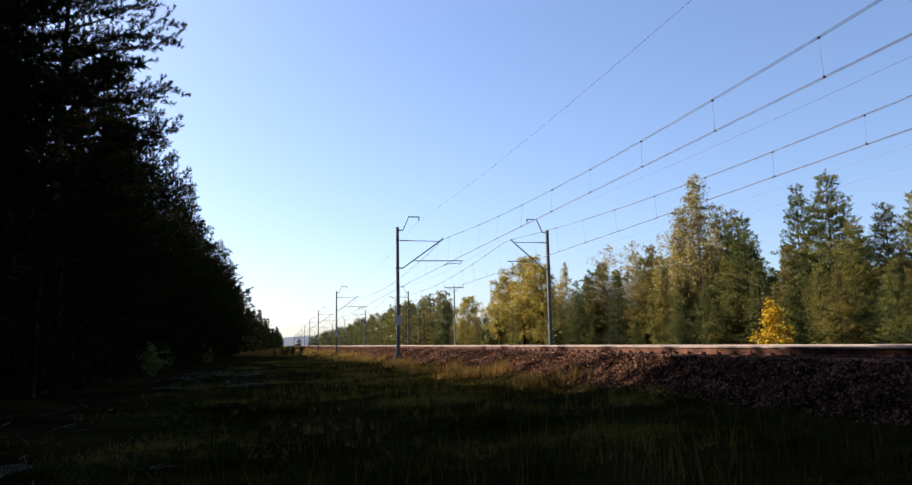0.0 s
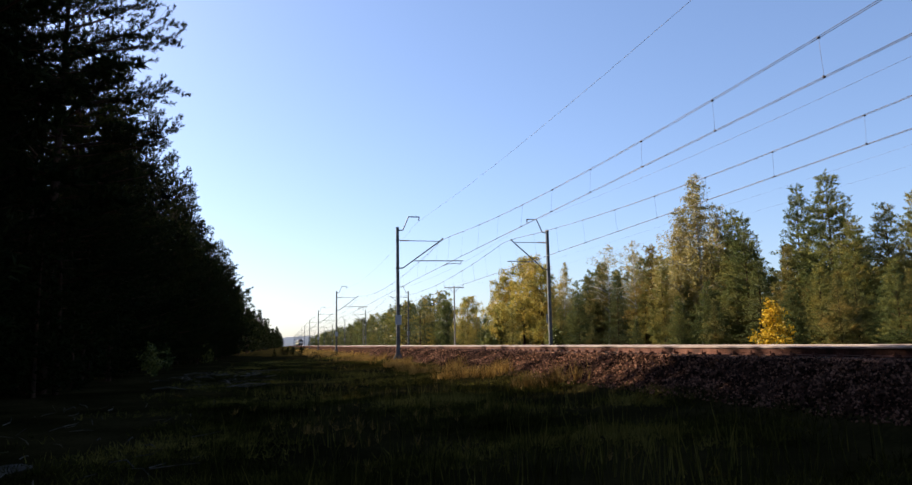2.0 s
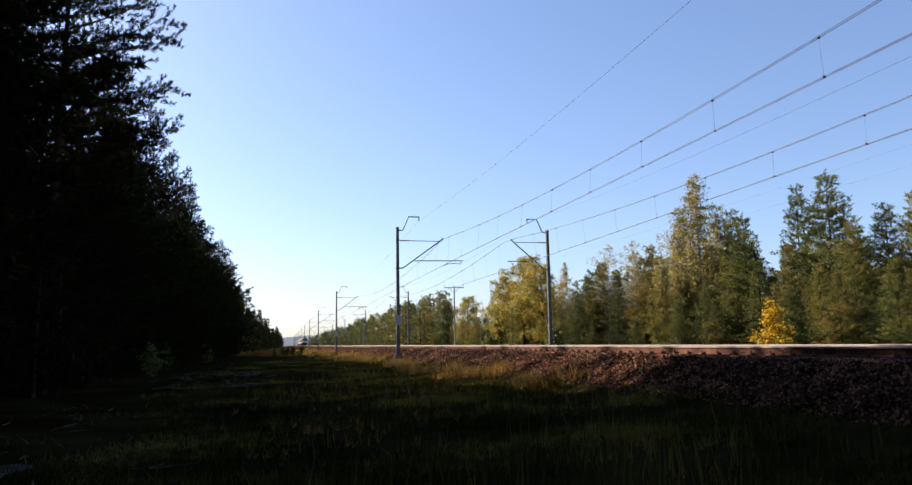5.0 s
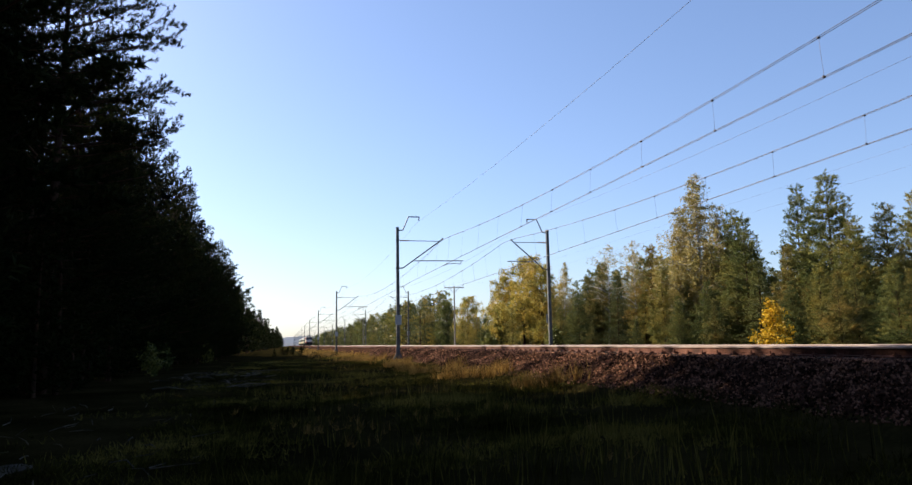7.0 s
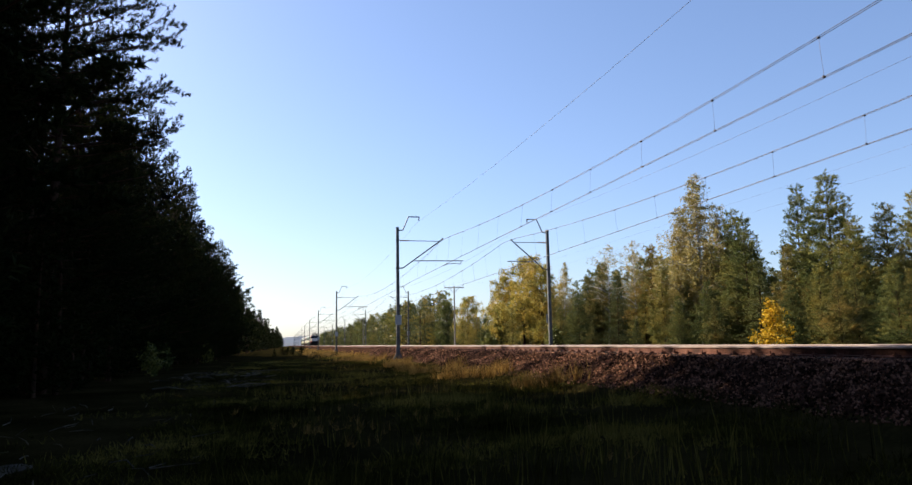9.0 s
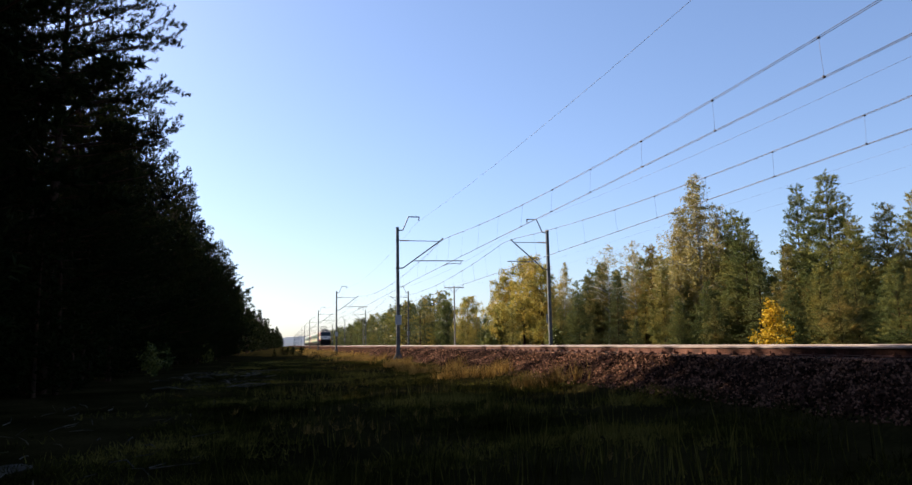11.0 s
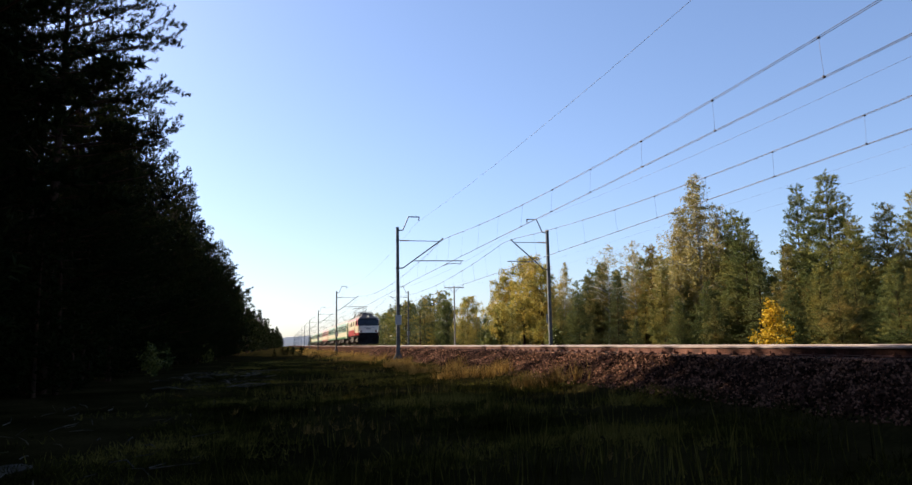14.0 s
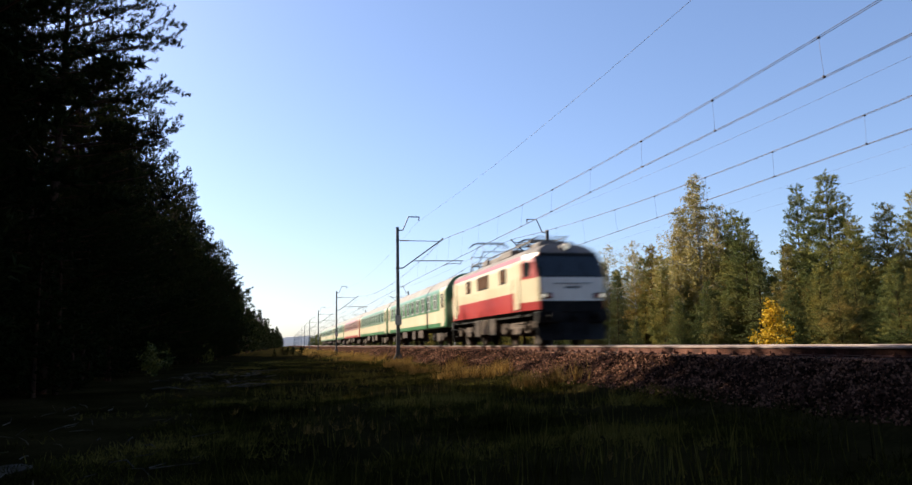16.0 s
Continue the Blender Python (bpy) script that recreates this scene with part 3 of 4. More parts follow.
def broadleaf(name, label, seed, h, crown0, reach, mat, bark, leaves=9000, size=0.12, weep=0.0, peak=0.8, r=0.15, limbs=26, tight=0.8):
    """A leafy tree: limbs rising from the trunk, twigs, and loose clumps of leaves."""
    random.seed(seed)
    tree = tagged(new(name), label, "tree", "leafy trees at the wood's edge")
    line = trunk_line(h, 0.25 * h / 12, seed)
    s = Shape()
    zs = [-0.6 + (h * 0.97 + 0.6) * i / 10 for i in range(11)]
    for a, b in zip(zs, zs[1:]):
        s.tube(line(a), line(b), max(0.012, r * (1 - max(a, 0) / h)), max(0.008, r * (1 - max(b, 0) / h)), 7, caps=False)
    spots, way = [], []
    for k in range(limbs):
        f = (k + rand(0, 1)) / limbs
        z = h * (crown0 + (1 - crown0) * f * 0.95)
        prof = (1 - f) ** peak * min(1.0, 0.5 + 2.0 * f)
        ln = reach * max(0.15, prof) * rand(0.6, 1.2)
        az = k * 2.4 + rand(-0.5, 0.5)
        out = Vector((math.cos(az), math.sin(az), 0))
        o = line(z)
        up = rand(0.45, 0.95)
        pts = [o + out * ln * t + Vector((0, 0, ln * (up * t - 0.35 * t * t))) for t in (0, 0.35, 0.7, 1.0)]
        for i in range(3):
            s.tube(pts[i], pts[i + 1], 0.01 + 0.014 * ln / 3 * (3 - i), 0.01 + 0.014 * ln / 3 * (2 - i), 4, caps=False)
        for j in range(int(5 + ln * 5)):
            t = rand(0.25, 1.05)
            c = o + out * ln * t + Vector((0, 0, ln * (up * t - 0.35 * t * t)))
            q = c + Vector((rand(-1, 1), rand(-1, 1), rand(-0.4, 0.8))) * (0.2 + 0.32 * ln)
            s.tube(c, q, 0.009, 0.005, 3, caps=False)
            m = 5
            for i in range(m):
                u = (i + 1) / m
                p = c.lerp(q, u)
                spots.append(p)
                way.append(Vector((0, 0, -0.6)))
            for i in range(int(weep * 6)):
                spots.append(q + Vector((rand(-0.12, 0.12), rand(-0.12, 0.12), -0.22 * (i + 1))))
                way.append(Vector((0, 0, -1)))
    count = max(1, round(leaves / len(spots)))
    part("trunk", s, bark, tree, "pale bark" if bark is BIRCHBARK else "", smooth=True)
    part("crown", flecks("crown", spots, way, count, size, size * 0.42, mat, 1.0, seed, True, tight), None, tree)
    return tree


def plant(src, x, y, h, src_h, rz=None, wide=1.0):
    k = h / src_h
    m = Matrix.Translation((x, y, height(x, y) - 0.02)) @ Matrix.Rotation(rand(0, 6.28) if rz is None else rz, 4, "Z") @ Matrix.Diagonal((k * wide, k * wide, k, 1))
    return copy_thing(src, m)


def build_trees():
    pine_l = "dark green Scots pine with a bare brown lower trunk"
    full_l = "bushy green Scots pine branched almost to the ground"
    N = [pine("pine", pine_l, 14, 20, 0.1, 3.4, SHADED_NEEDLES, r=0.17, whorl=0.9, boughs=5, lift=0.05, curl=0.1, power=0.35, ragged=0.4, inner=0.42, twig_gap=0.16, shoot_gap=0.12, shoot=0.15, needles=22, needle=0.1, width=0.0105, thin=0.22, flat=0.45, pad=0.6, clump=2,
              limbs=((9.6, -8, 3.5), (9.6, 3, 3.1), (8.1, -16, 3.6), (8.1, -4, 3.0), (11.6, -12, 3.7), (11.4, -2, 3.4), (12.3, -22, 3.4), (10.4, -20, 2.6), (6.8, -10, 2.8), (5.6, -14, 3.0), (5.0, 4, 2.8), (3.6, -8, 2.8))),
         pine("pine", pine_l, 15, 20, 0.06, 3.4, SHADED_NEEDLES, r=0.15, whorl=0.9, boughs=5, lift=0.05, curl=0.12, power=0.4, ragged=0.4, inner=0.36, twig_gap=0.17, shoot_gap=0.12, shoot=0.15, needles=22, needle=0.1, width=0.0105, thin=0.2, flat=0.45, pad=0.55, clump=2),
         pine("pine", pine_l, 17, 22, 0.04, 4.2, SHADED_NEEDLES, r=0.2, whorl=0.75, boughs=5, power=0.45, inner=0.2, twig_gap=0.32, shoot_gap=0.24, shoot=0.28, needles=9, needle=0.26, width=0.055, pad=0.5, clump=2)]
    P = [pine("pine", pine_l, 12, 15, 0.04, 4.4, SHADED_NEEDLES, r=0.12, whorl=0.95, lift=0.06, curl=0.16, power=0.6, ragged=0.62, inner=0.2, twig_gap=0.28, shoot_gap=0.17, shoot=0.2, needles=13, needle=0.17, width=0.026, flat=0.4, pad=0.5, clump=2),
         pine("pine", pine_l, 13, 15, 0.03, 4.1, SHADED_NEEDLES, r=0.12, whorl=0.95, lift=0.08, curl=0.2, power=0.65, ragged=0.62, inner=0.2, twig_gap=0.28, shoot_gap=0.17, shoot=0.2, needles=13, needle=0.17, width=0.026, flat=0.4, pad=0.5, clump=2),
         pine("spruce", "dark green spruce with layered branches", 16, 15, 0.03, 2.9, SHADED_NEEDLES, r=0.11, whorl=0.5, boughs=6, lift=-0.08, curl=0.2, power=0.95, ragged=0.4, inner=0.12, twig_gap=0.2, shoot_gap=0.2, shoot=0.18, needles=11, needle=0.14, width=0.024, flat=0.12, pad=0.32, clump=1)]
    Q = [pine("pine", full_l, 21, 12, 0.02, 3.0, YOUNG, r=0.1, whorl=0.58, lift=0.2, curl=0.34, power=0.95, ragged=0.35, inner=0.14, boughs=6, twig_gap=0.27, shoot_gap=0.19, shoot=0.24, needles=12, needle=0.14, width=0.019, flat=0.5, pad=0.42, clump=4),
         pine("pine", full_l, 22, 12, 0.02, 2.9, OLDNEEDLES, r=0.1, whorl=0.58, lift=0.18, curl=0.32, power=1.05, ragged=0.38, inner=0.14, boughs=6, twig_gap=0.27, shoot_gap=0.19, shoot=0.24, needles=12, needle=0.14, width=0.019, flat=0.5, pad=0.42, clump=4),
         pine("pine", full_l, 23, 12, 0.02, 2.5, YOUNG, r=0.1, whorl=0.62, lift=0.25, curl=0.4, power=0.9, ragged=0.42, inner=0.14, boughs=6, twig_gap=0.27, shoot_gap=0.19, shoot=0.24, needles=12, needle=0.14, width=0.019, flat=0.5, pad=0.42, clump=4),
         conifer("spruce", "dark green spruce with drooping branches", 24, 12, 0.02, 2.4, SPRUCE, rise=0.15, droop=0.2, step=0.6, per=6, gap=0.25, blades=14, length=0.2, width=0.026, power=0.9, ragged=0.35, clump=-0.34, crowd=0.4, inner=0.1, r=0.1)]
    L = [conifer("pine", full_l, 31, 12, 0.03, 2.9, SHADED_NEEDLES, rise=0.45, step=1.2, per=5, gap=0.45, blades=6, length=0.5, width=0.09, ragged=0.5, bare=True),
         conifer("spruce", "dark green spruce with drooping branches", 32, 12, 0.03, 2.5, SHADED_NEEDLES, rise=0.2, droop=0.15, step=1.2, per=5, gap=0.45, blades=6, length=0.48, width=0.09, bare=True)]
    R = [pine("pine", full_l, 33, 12, 0.02, 2.9, YOUNG, whorl=0.8, lift=0.22, curl=0.3, power=0.9, ragged=0.35, inner=0.2, twig_gap=0.3, shoot_gap=0.32, shoot=0.35, needles=9, needle=0.26, width=0.06, pad=0.5, clump=1, r=0.1),
         conifer("spruce", "dark green spruce with drooping branches", 34, 12, 0.03, 2.4, SPRUCE, rise=0.2, droop=0.15, step=1.0, per=5, gap=0.42, blades=6, length=0.4, width=0.08, bare=True),
         broadleaf("leafy_tree", "small leafy tree turning yellow-green", 54, 10, 0.05, 3.0, GREENLEAF, BARK, 1500, 0.42, 0.2, r=0.15, limbs=18, peak=0.45),
         broadleaf("leafy_tree", "small leafy tree turning yellow", 55, 10, 0.05, 3.0, YELLOWLEAF, BARK, 1500, 0.42, 0.2, r=0.15, limbs=18, peak=0.45)]
    B = [broadleaf("birch", "tall birch with thinning yellow-green autumn leaves", 41, 14, 0.1, 2.9, BIRCHLEAF, BIRCHBARK, 26000, 0.1, 1.5, r=0.16, limbs=40, tight=0.6),
         broadleaf("birch", "birch with thinning yellow-green autumn leaves", 42, 12, 0.15, 2.6, BIRCHLEAF, BIRCHBARK, 11000, 0.11, 1.2, r=0.13, limbs=30, tight=0.7),
         broadleaf("birch", "half-bare birch with grey twigs and a white trunk", 43, 12, 0.3, 2.8, BIRCHLEAF, BIRCHBARK, 2200, 0.1, 0.6, r=0.13, limbs=34, peak=0.55)]
    D = [broadleaf("leafy_tree", "round leafy tree turning yellow", 51, 11, 0.06, 3.6, YELLOWLEAF, BARK, 19000, 0.15, 0.6, r=0.16, limbs=40, peak=0.36),
         broadleaf("leafy_tree", "green leafy tree in early autumn", 52, 10, 0.05, 3.3, GREENLEAF, BARK, 8000, 0.22, 0.2, r=0.15, limbs=34, peak=0.4)]
    S = [broadleaf("shrub", "small bright yellow autumn shrub", 61, 3.4, 0.04, 1.5, BRIGHTLEAF, BARK, 2600, 0.14, 0.2, r=0.05, limbs=18),
         broadleaf("shrub", "low green shrub at the wood's edge", 62, 2.6, 0.02, 1.4, GREENLEAF, BARK, 900, 0.24, 0.1, r=0.04, limbs=12)]
    hs = dict(zip(N + P + Q + L + R + B + D + S, (20, 20, 22, 15, 15, 15, 12, 12, 12, 12, 12, 12, 12, 12, 10, 10, 14, 12, 12, 11, 10, 3.4, 2.6)))
    random.seed(5)

    def put(src, x, y, h, rz=None, wide=1.0):
        return plant(src, x, y, h, hs[src], rz, wide)

    # wood beside the clearing: its front rows
    i = 0
    for x, y, h, rz in ((-7.6, 26.4, 20.0, 0.0), (-8.8, 33.4, 15.4, 2.0), (-9.8, 22.0, 22.5, 4.0), (-9.4, 29.8, 19.0, 1.0)):
        put(N[i % 2], x, y, h, rz)
        i += 1
    y = -14.0
    while y < 118:
        if not 21 < y < 35:
            tall = 22.0 if y < 31 else 15.9 if y < 75 else 13.8
            put(L[i % 2] if y < 10 else N[2] if y < 31 else P[i % 3], -9.2 + rand(-1.3, 1.0), y, tall * rand(0.82, 1.1))
        y += rand(2.9, 3.9)
        i += 1
    for y in (34.5, 38.0, 41.2, 44.0, 48.5, 52.0, 57.0, 62.0, 66.0, 73.0):
        put(P[2], -8.9 + rand(-0.5, 0.5), y, rand(15.6, 17.6), wide=0.85)
    for y in (68.0, 77.0, 84.0, 90.5, 98.0, 104.0, 111.0):
        put(P[2], -7.7 + rand(-0.5, 0.5), y, rand(12.0, 14.0), wide=0.9)
    for k in range(16):
        put(L[0], rand(-1.5, 4.0), 95 + 5 * k + rand(-2, 2), rand(0.7, 1.5), wide=1.6)
    # second row: before y 31 out of view, made extra tall to deepen the shade
    y = -12.0
    while y < 118:
        put(P[i % 3] if 8 < y < 31 else P[(i + 1) % 3] if 31 <= y < 60 else L[i % 2], -12.2 + rand(-0.8, 0.8), y, (25 if y < 31 else 14) * rand(0.85, 1.05), wide=1.1)
        y += rand(3.4, 4.4) if y < 33 else rand(3.6, 4.8)
        i += 1
    # tall pines out of view, added to keep the sun off the near bank
    for x, y in ((-12.6, 26.2), (-13.4, 28.4), (-12.4, 30.6), (-15.0, 29.4)):
        put(N[2], x, y, 24.5 * rand(0.95, 1.08), wide=0.75)
    for x, end in ((-16.0, 120), (-20.5, 60)):
        y = -14.0
        while y < end:
            put(L[i % 2], x + rand(-1.2, 1.2), y, (18 if y < 28 else 13) * rand(0.85, 1.1), wide=1.3)
            y += rand(4.6, 6.2)
            i += 1
    y = 118.0
    while y < 640:
        edge = -8.6 + (y - 118) * 0.0125
        put(L[i % 2], edge + rand(-1.0, 1.0), y, (11.4 if y < 160 else 10.2) * rand(0.75, 1.12), wide=1.1)
        put(L[(i + 1) % 2], edge - 5.5 + rand(-1.0, 1.0), y + 2, 11.0 * rand(0.8, 1.1), wide=1.3)
        y += rand(4.5, 6.0) * (1 + (y - 118) / 150)
        i += 1
    for y in range(22, 110, 4):
        put(L[0], -8.2 + rand(-0.8, 0.8), y + rand(-2, 2), rand(1.6, 4.2), wide=1.2)
    # added low near-black firs, standing in for the shade in front of the trunks
    for y in range(16, 38, 2):
        put(L[y // 2 % 2], -7.9 + rand(-0.5, 0.4), y + rand(-0.6, 0.6), rand(3.0, 6.0), wide=1.3)
    for x, y in ((-7.0, 23.6), (-6.9, 25.4), (-7.6, 21.4)):
        put(L[1], x, y, rand(4.5, 6.0), wide=1.3)
    for y in (41, 52, 71):
        put(S[1], -7.2 + rand(-0.6, 0.6), y, rand(1.0, 2.0))
    # unseen wood behind the camera, added to block sky light from the clearing
    for k in range(22):
        put(L[k % 2], -9 + (k % 9) * 2.9 + rand(-1, 1), -7 - 4.5 * (k // 9) + rand(-1, 1), rand(14, 18), wide=1.25)

    # wood across the tracks: single trees first, by the angle from the track and the distance across
    def beyond(src, angle, x, h, rz=None, wide=1.0):
        put(src, x, x / math.tan(radians(angle)), h, rz, wide)

    beyond(B[0], 31.4, 35.0, 15.8, 0.4, 1.35)
    beyond(B[0], 30.2, 34.0, 13.0, 2.4, 1.2)
    beyond(B[1], 33.0, 36.0, 12.8, 1.0)
    beyond(B[2], 24.6, 33.0, 11.4, 2.0, 1.2)
    beyond(B[2], 26.6, 35.0, 11.6, 2.5, 1.2)
    beyond(D[0], 18.2, 31.0, 12.8, 0.5)
    beyond(D[0], 17.0, 30.0, 10.4, 2.5)
    beyond(D[0], 19.6, 32.0, 11.2, 4.5)
    beyond(B[1], 16.0, 30.0, 9.0, 1.0)
    beyond(B[1], 21.2, 33.0, 11.0, 3.0)
    beyond(D[0], 13.9, 31.0, 9.3, 1.5)
    beyond(D[1], 12.2, 32.0, 9.6, 1.5)
    beyond(Q[0], 40.2, 37.0, 12.6, 0.5, 1.4)
    beyond(Q[2], 38.1, 38.0, 12.4, 2.0, 1.0)
    beyond(Q[2], 43.6, 40.0, 9.8, 0, 1.4)
    beyond(Q[0], 45.4, 40.0, 10.4, 1, 1.2)
    beyond(S[0], 36.2, 26.0, 2.9, 0.3)
    beyond(Q[0], 34.6, 34.0, 10.4, 1, 1.25)
    beyond(Q[2], 33.6, 36.0, 11.4, 2, 1.25)
    beyond(Q[1], 28.0, 33.0, 9.6, 1, 1.4)
    beyond(Q[1], 24.4, 33.0, 9.2, 2, 1.4)
    beyond(Q[2], 41.6, 36.0, 8.6, 3, 1.4)
    beyond(Q[1], 37.4, 34.0, 7.4, 3, 1.3)
    for a, h in ((14.6, 4.6), (15.3, 5.2), (16.2, 4.4), (21.0, 5.0), (22.4, 5.6)):
        beyond(Q[0], a, 28.5, h, a, 1.4)
    tops = ((4, 0.034), (13.8, 0.041), (16, 0.052), (18.3, 0.067), (22, 0.074), (23.2, 0.1), (27, 0.115), (33, 0.135), (35.2, 0.125), (36.4, 0.1), (37.2, 0.1), (39, 0.13), (42, 0.13), (42.6, 0.11), (50, 0.12))

    def tall(angle, x):
        slope = float(np.interp(angle, [t[0] for t in tops], [t[1] for t in tops]))
        return slope * (x / math.tan(radians(angle)) * math.cos(YAW) + x * math.sin(YAW)) + 1.0

    for row, (x0, mix, gap) in enumerate(((31.5, (Q[0], Q[1], Q[2], Q[0], Q[3], Q[1]), 1.8), (36.0, (Q[2], R[1], Q[0], R[1], Q[1], Q[3]), 1.7), (42.0, (R[1], R[1], R[0]), 1.1), (48.0, (R[1], R[1], R[0]), 1.0))):
        a = 48.0
        while a > 10.5:
            x = x0 + rand(-1.8, 1.8)
            src = mix[i % len(mix)] if a > (18 if row == 0 else 24) or row > 1 else R[(0, 1, 2, 0, 1, 3)[i % 6]]
            beyond(src, a, x, tall(a, x) * (rand(0.6, 0.9) if row < 2 else rand(0.82, 1.0)) * (0.76 if a < 16 else 1.0), wide=rand(1.15, 1.5))
            a -= rand(0.7, 1.3) * gap * (1.0 if a > 22 else 0.55)
            i += 1
    y = 165.0
    while y < 1000:
        put((R[0], R[1], R[0], R[2], R[1], R[1], R[0])[i % 7], 31.0 + rand(-1.5, 2.0), y, rand(9.5, 12.0), wide=1.4)
        put(R[i % 2], 36.0 + rand(-1.5, 2.0), y + 3, rand(11.8, 13.6), wide=1.5)
        y += rand(4, 5.5) * (1 + (y - 165) / 120)
        i += 1
    for a in (14, 17, 20, 23, 26, 29, 32, 38, 41, 44, 47):
        beyond(Q[(0, 1, 2)[a // 3 % 3]] if a > 22 else R[0], a + rand(-0.8, 0.8), 27.0 + rand(-1, 1), rand(2.4, 5.0), wide=1.25)
    for a in (15.5, 20.5):
        beyond(S[1], a, 25.5, rand(1.6, 2.6), wide=1.2)
    for src in hs:
        for ob in (*src.children, src):
            bpy.data.objects.remove(ob)


def build_far_wood():
    rng = np.random.default_rng(3)
    s = Shape()
    n = 240
    for i in range(n):
        x = -700 + 1500 * i / n
        z = 19 + 4 * noise.noise(Vector((x * 0.012, 0, 0))) + 2 * noise.noise(Vector((x * 0.06, 3, 0))) + rng.uniform(-0.5, 0.5)
        s.add([(x, 1750, -2), (x, 1750, z), (x, 1790, z * 0.6)])
    for i in range(n - 1):
        for j in range(2):
            k = i * 3 + j
            s.face(k, k + 3, k + 4, k + 1)
    tagged(part("far_wood", s, HAZE, smooth=True), "distant wood grey-blue in the haze", "far wood", kind="stuff")


# ---- ground cover ----
def build_cover():
    rng = np.random.default_rng(8)

    def scatter(name, label, n, xr, yr, mat, length, width, dens, category="grass", blades=1, lean=0.35, thin=(-0.75, 0.3)):
        x = rng.uniform(*xr, n)
        y = yr[0] * (yr[1] / yr[0]) ** rng.uniform(0, 1, n)
        keep = np.array([noise.noise(Vector((a * 0.45, b * 0.35, dens))) > rng.uniform(*thin) for a, b in zip(x, y)])
        if xr[0] < 0:
            keep &= x > xr[0] + np.abs(rng.normal(0, 1.2, n)) + np.array([1.1 * noise.noise(Vector((b * 0.25, dens, 0.0))) for b in y])
        x, y = x[keep], y[keep]
        p = np.array([(a, b, height(a, b) - 0.02) for a, b in zip(x, y)])
        d = np.tile((0.0, 0.0, 1.0), (len(p), 1))
        me = flecks(name, p, d, blades, length, width, mat, lean, 4)
        tagged(part(name, me, None), label, category, kind="stuff")

    scatter("grass", "green and brown grass with shade and sun patches in its colour", 100000, (-4.2, 7.1), (3.0, 75), GRASS, 0.15, 0.007, 1.0, blades=4, lean=0.9, thin=(-0.3, 0.42))
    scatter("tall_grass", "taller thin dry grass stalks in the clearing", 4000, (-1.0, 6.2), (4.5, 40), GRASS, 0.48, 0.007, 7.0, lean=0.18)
    scatter("dry_grass", "golden dry grass at the foot of the embankment", 7500, (5.0, 7.1), (14, 120), DRYGRASS, 0.46, 0.009, 3.0, lean=0.28, blades=6, thin=(0.1, 0.45))
    scatter("dry_tufts", "pale dry grass tufts scattered over the clearing", 1300, (-2.0, 6.6), (8, 60), DRYGRASS, 0.2, 0.0028, 12.0, lean=0.4, blades=16, thin=(0.05, 0.5))
    scatter("dry_grass", "yellowed grass on the verge by the masts", 6500, (2.5, 7.0), (55, 230), DRYGRASS, 0.38, 0.02, 5.0, lean=0.35, blades=2, thin=(0.0, 0.45))

    for x0, y0, lx, ly, seed in ((-3.3, 10.2, 0.5, 0.8, 5.0), (-1.6, 38.0, 0.5, 2.0, 9.0)):
        s = Shape()
        pts = []
        for i in range(28):
            a = 6.2832 * i / 28
            k = 0.75 + 0.5 * noise.noise(Vector((math.cos(a) * 1.5, math.sin(a) * 1.5, seed)))
            pts.append((x0 + lx * k * math.cos(a), y0 + ly * k * math.sin(a)))
        c = s.add([(x0, y0, height(x0, y0) + 0.03)])
        inner = s.add([(x0 + (x - x0) * 0.6, y0 + (y - y0) * 0.6, height(x0 + (x - x0) * 0.6, y0 + (y - y0) * 0.6) + 0.025) for x, y in pts])
        outer = s.add([(x, y, height(x, y) - 0.03) for x, y in pts])
        for i in range(28):
            j = (i + 1) % 28
            s.face(c, inner + i, inner + j)
            s.face(inner + i, outer + i, outer + j, inner + j)
        tagged(part("sand_patch", s, SAND, smooth=True), "bare pale sandy patch in the shaded clearing", "sand", "sandy patches", "structure")

    s = Shape()
    random.seed(77)
    for k in range(120):
        x, y, a = rand(-5.2, -1.0), rand(26, 42) if k < 55 else rand(5, 20), rand(-0.5, 0.5) + (1.57 if k % 3 else 0)
        ln = rand(0.4, 1.7) if k < 55 else rand(0.15, 0.6)
        p = Vector((x, y, height(x, y) + rand(0.0, 0.1)))
        m = p + Vector((math.cos(a) * ln * 0.5, math.sin(a) * ln * 0.5, rand(0.0, 0.08)))
        q = p + Vector((math.cos(a + 0.2) * ln, math.sin(a + 0.2) * ln, rand(-0.04, 0.1)))
        w = rand(0.008, 0.03) if k < 55 else rand(0.004, 0.01)
        s.tube(p, m, w, w * 0.8, 5)
        s.tube(m, q, w * 0.8, w * 0.4, 5)
    tagged(part("brushwood", s, DEADWOOD), "pale dry fallen branches scattered on the shaded clearing", "dead branches", kind="stuff")

    n = 26000
    y = 5.5 * (70 / 5.5) ** rng.uniform(0, 1, n)
    x = rng.uniform(6.85, 9.1, n)
    oct_v = np.array([(1, 0, 0), (-1, 0, 0), (0, 1, 0), (0, -1, 0), (0, 0, 1), (0, 0, -1)], float)
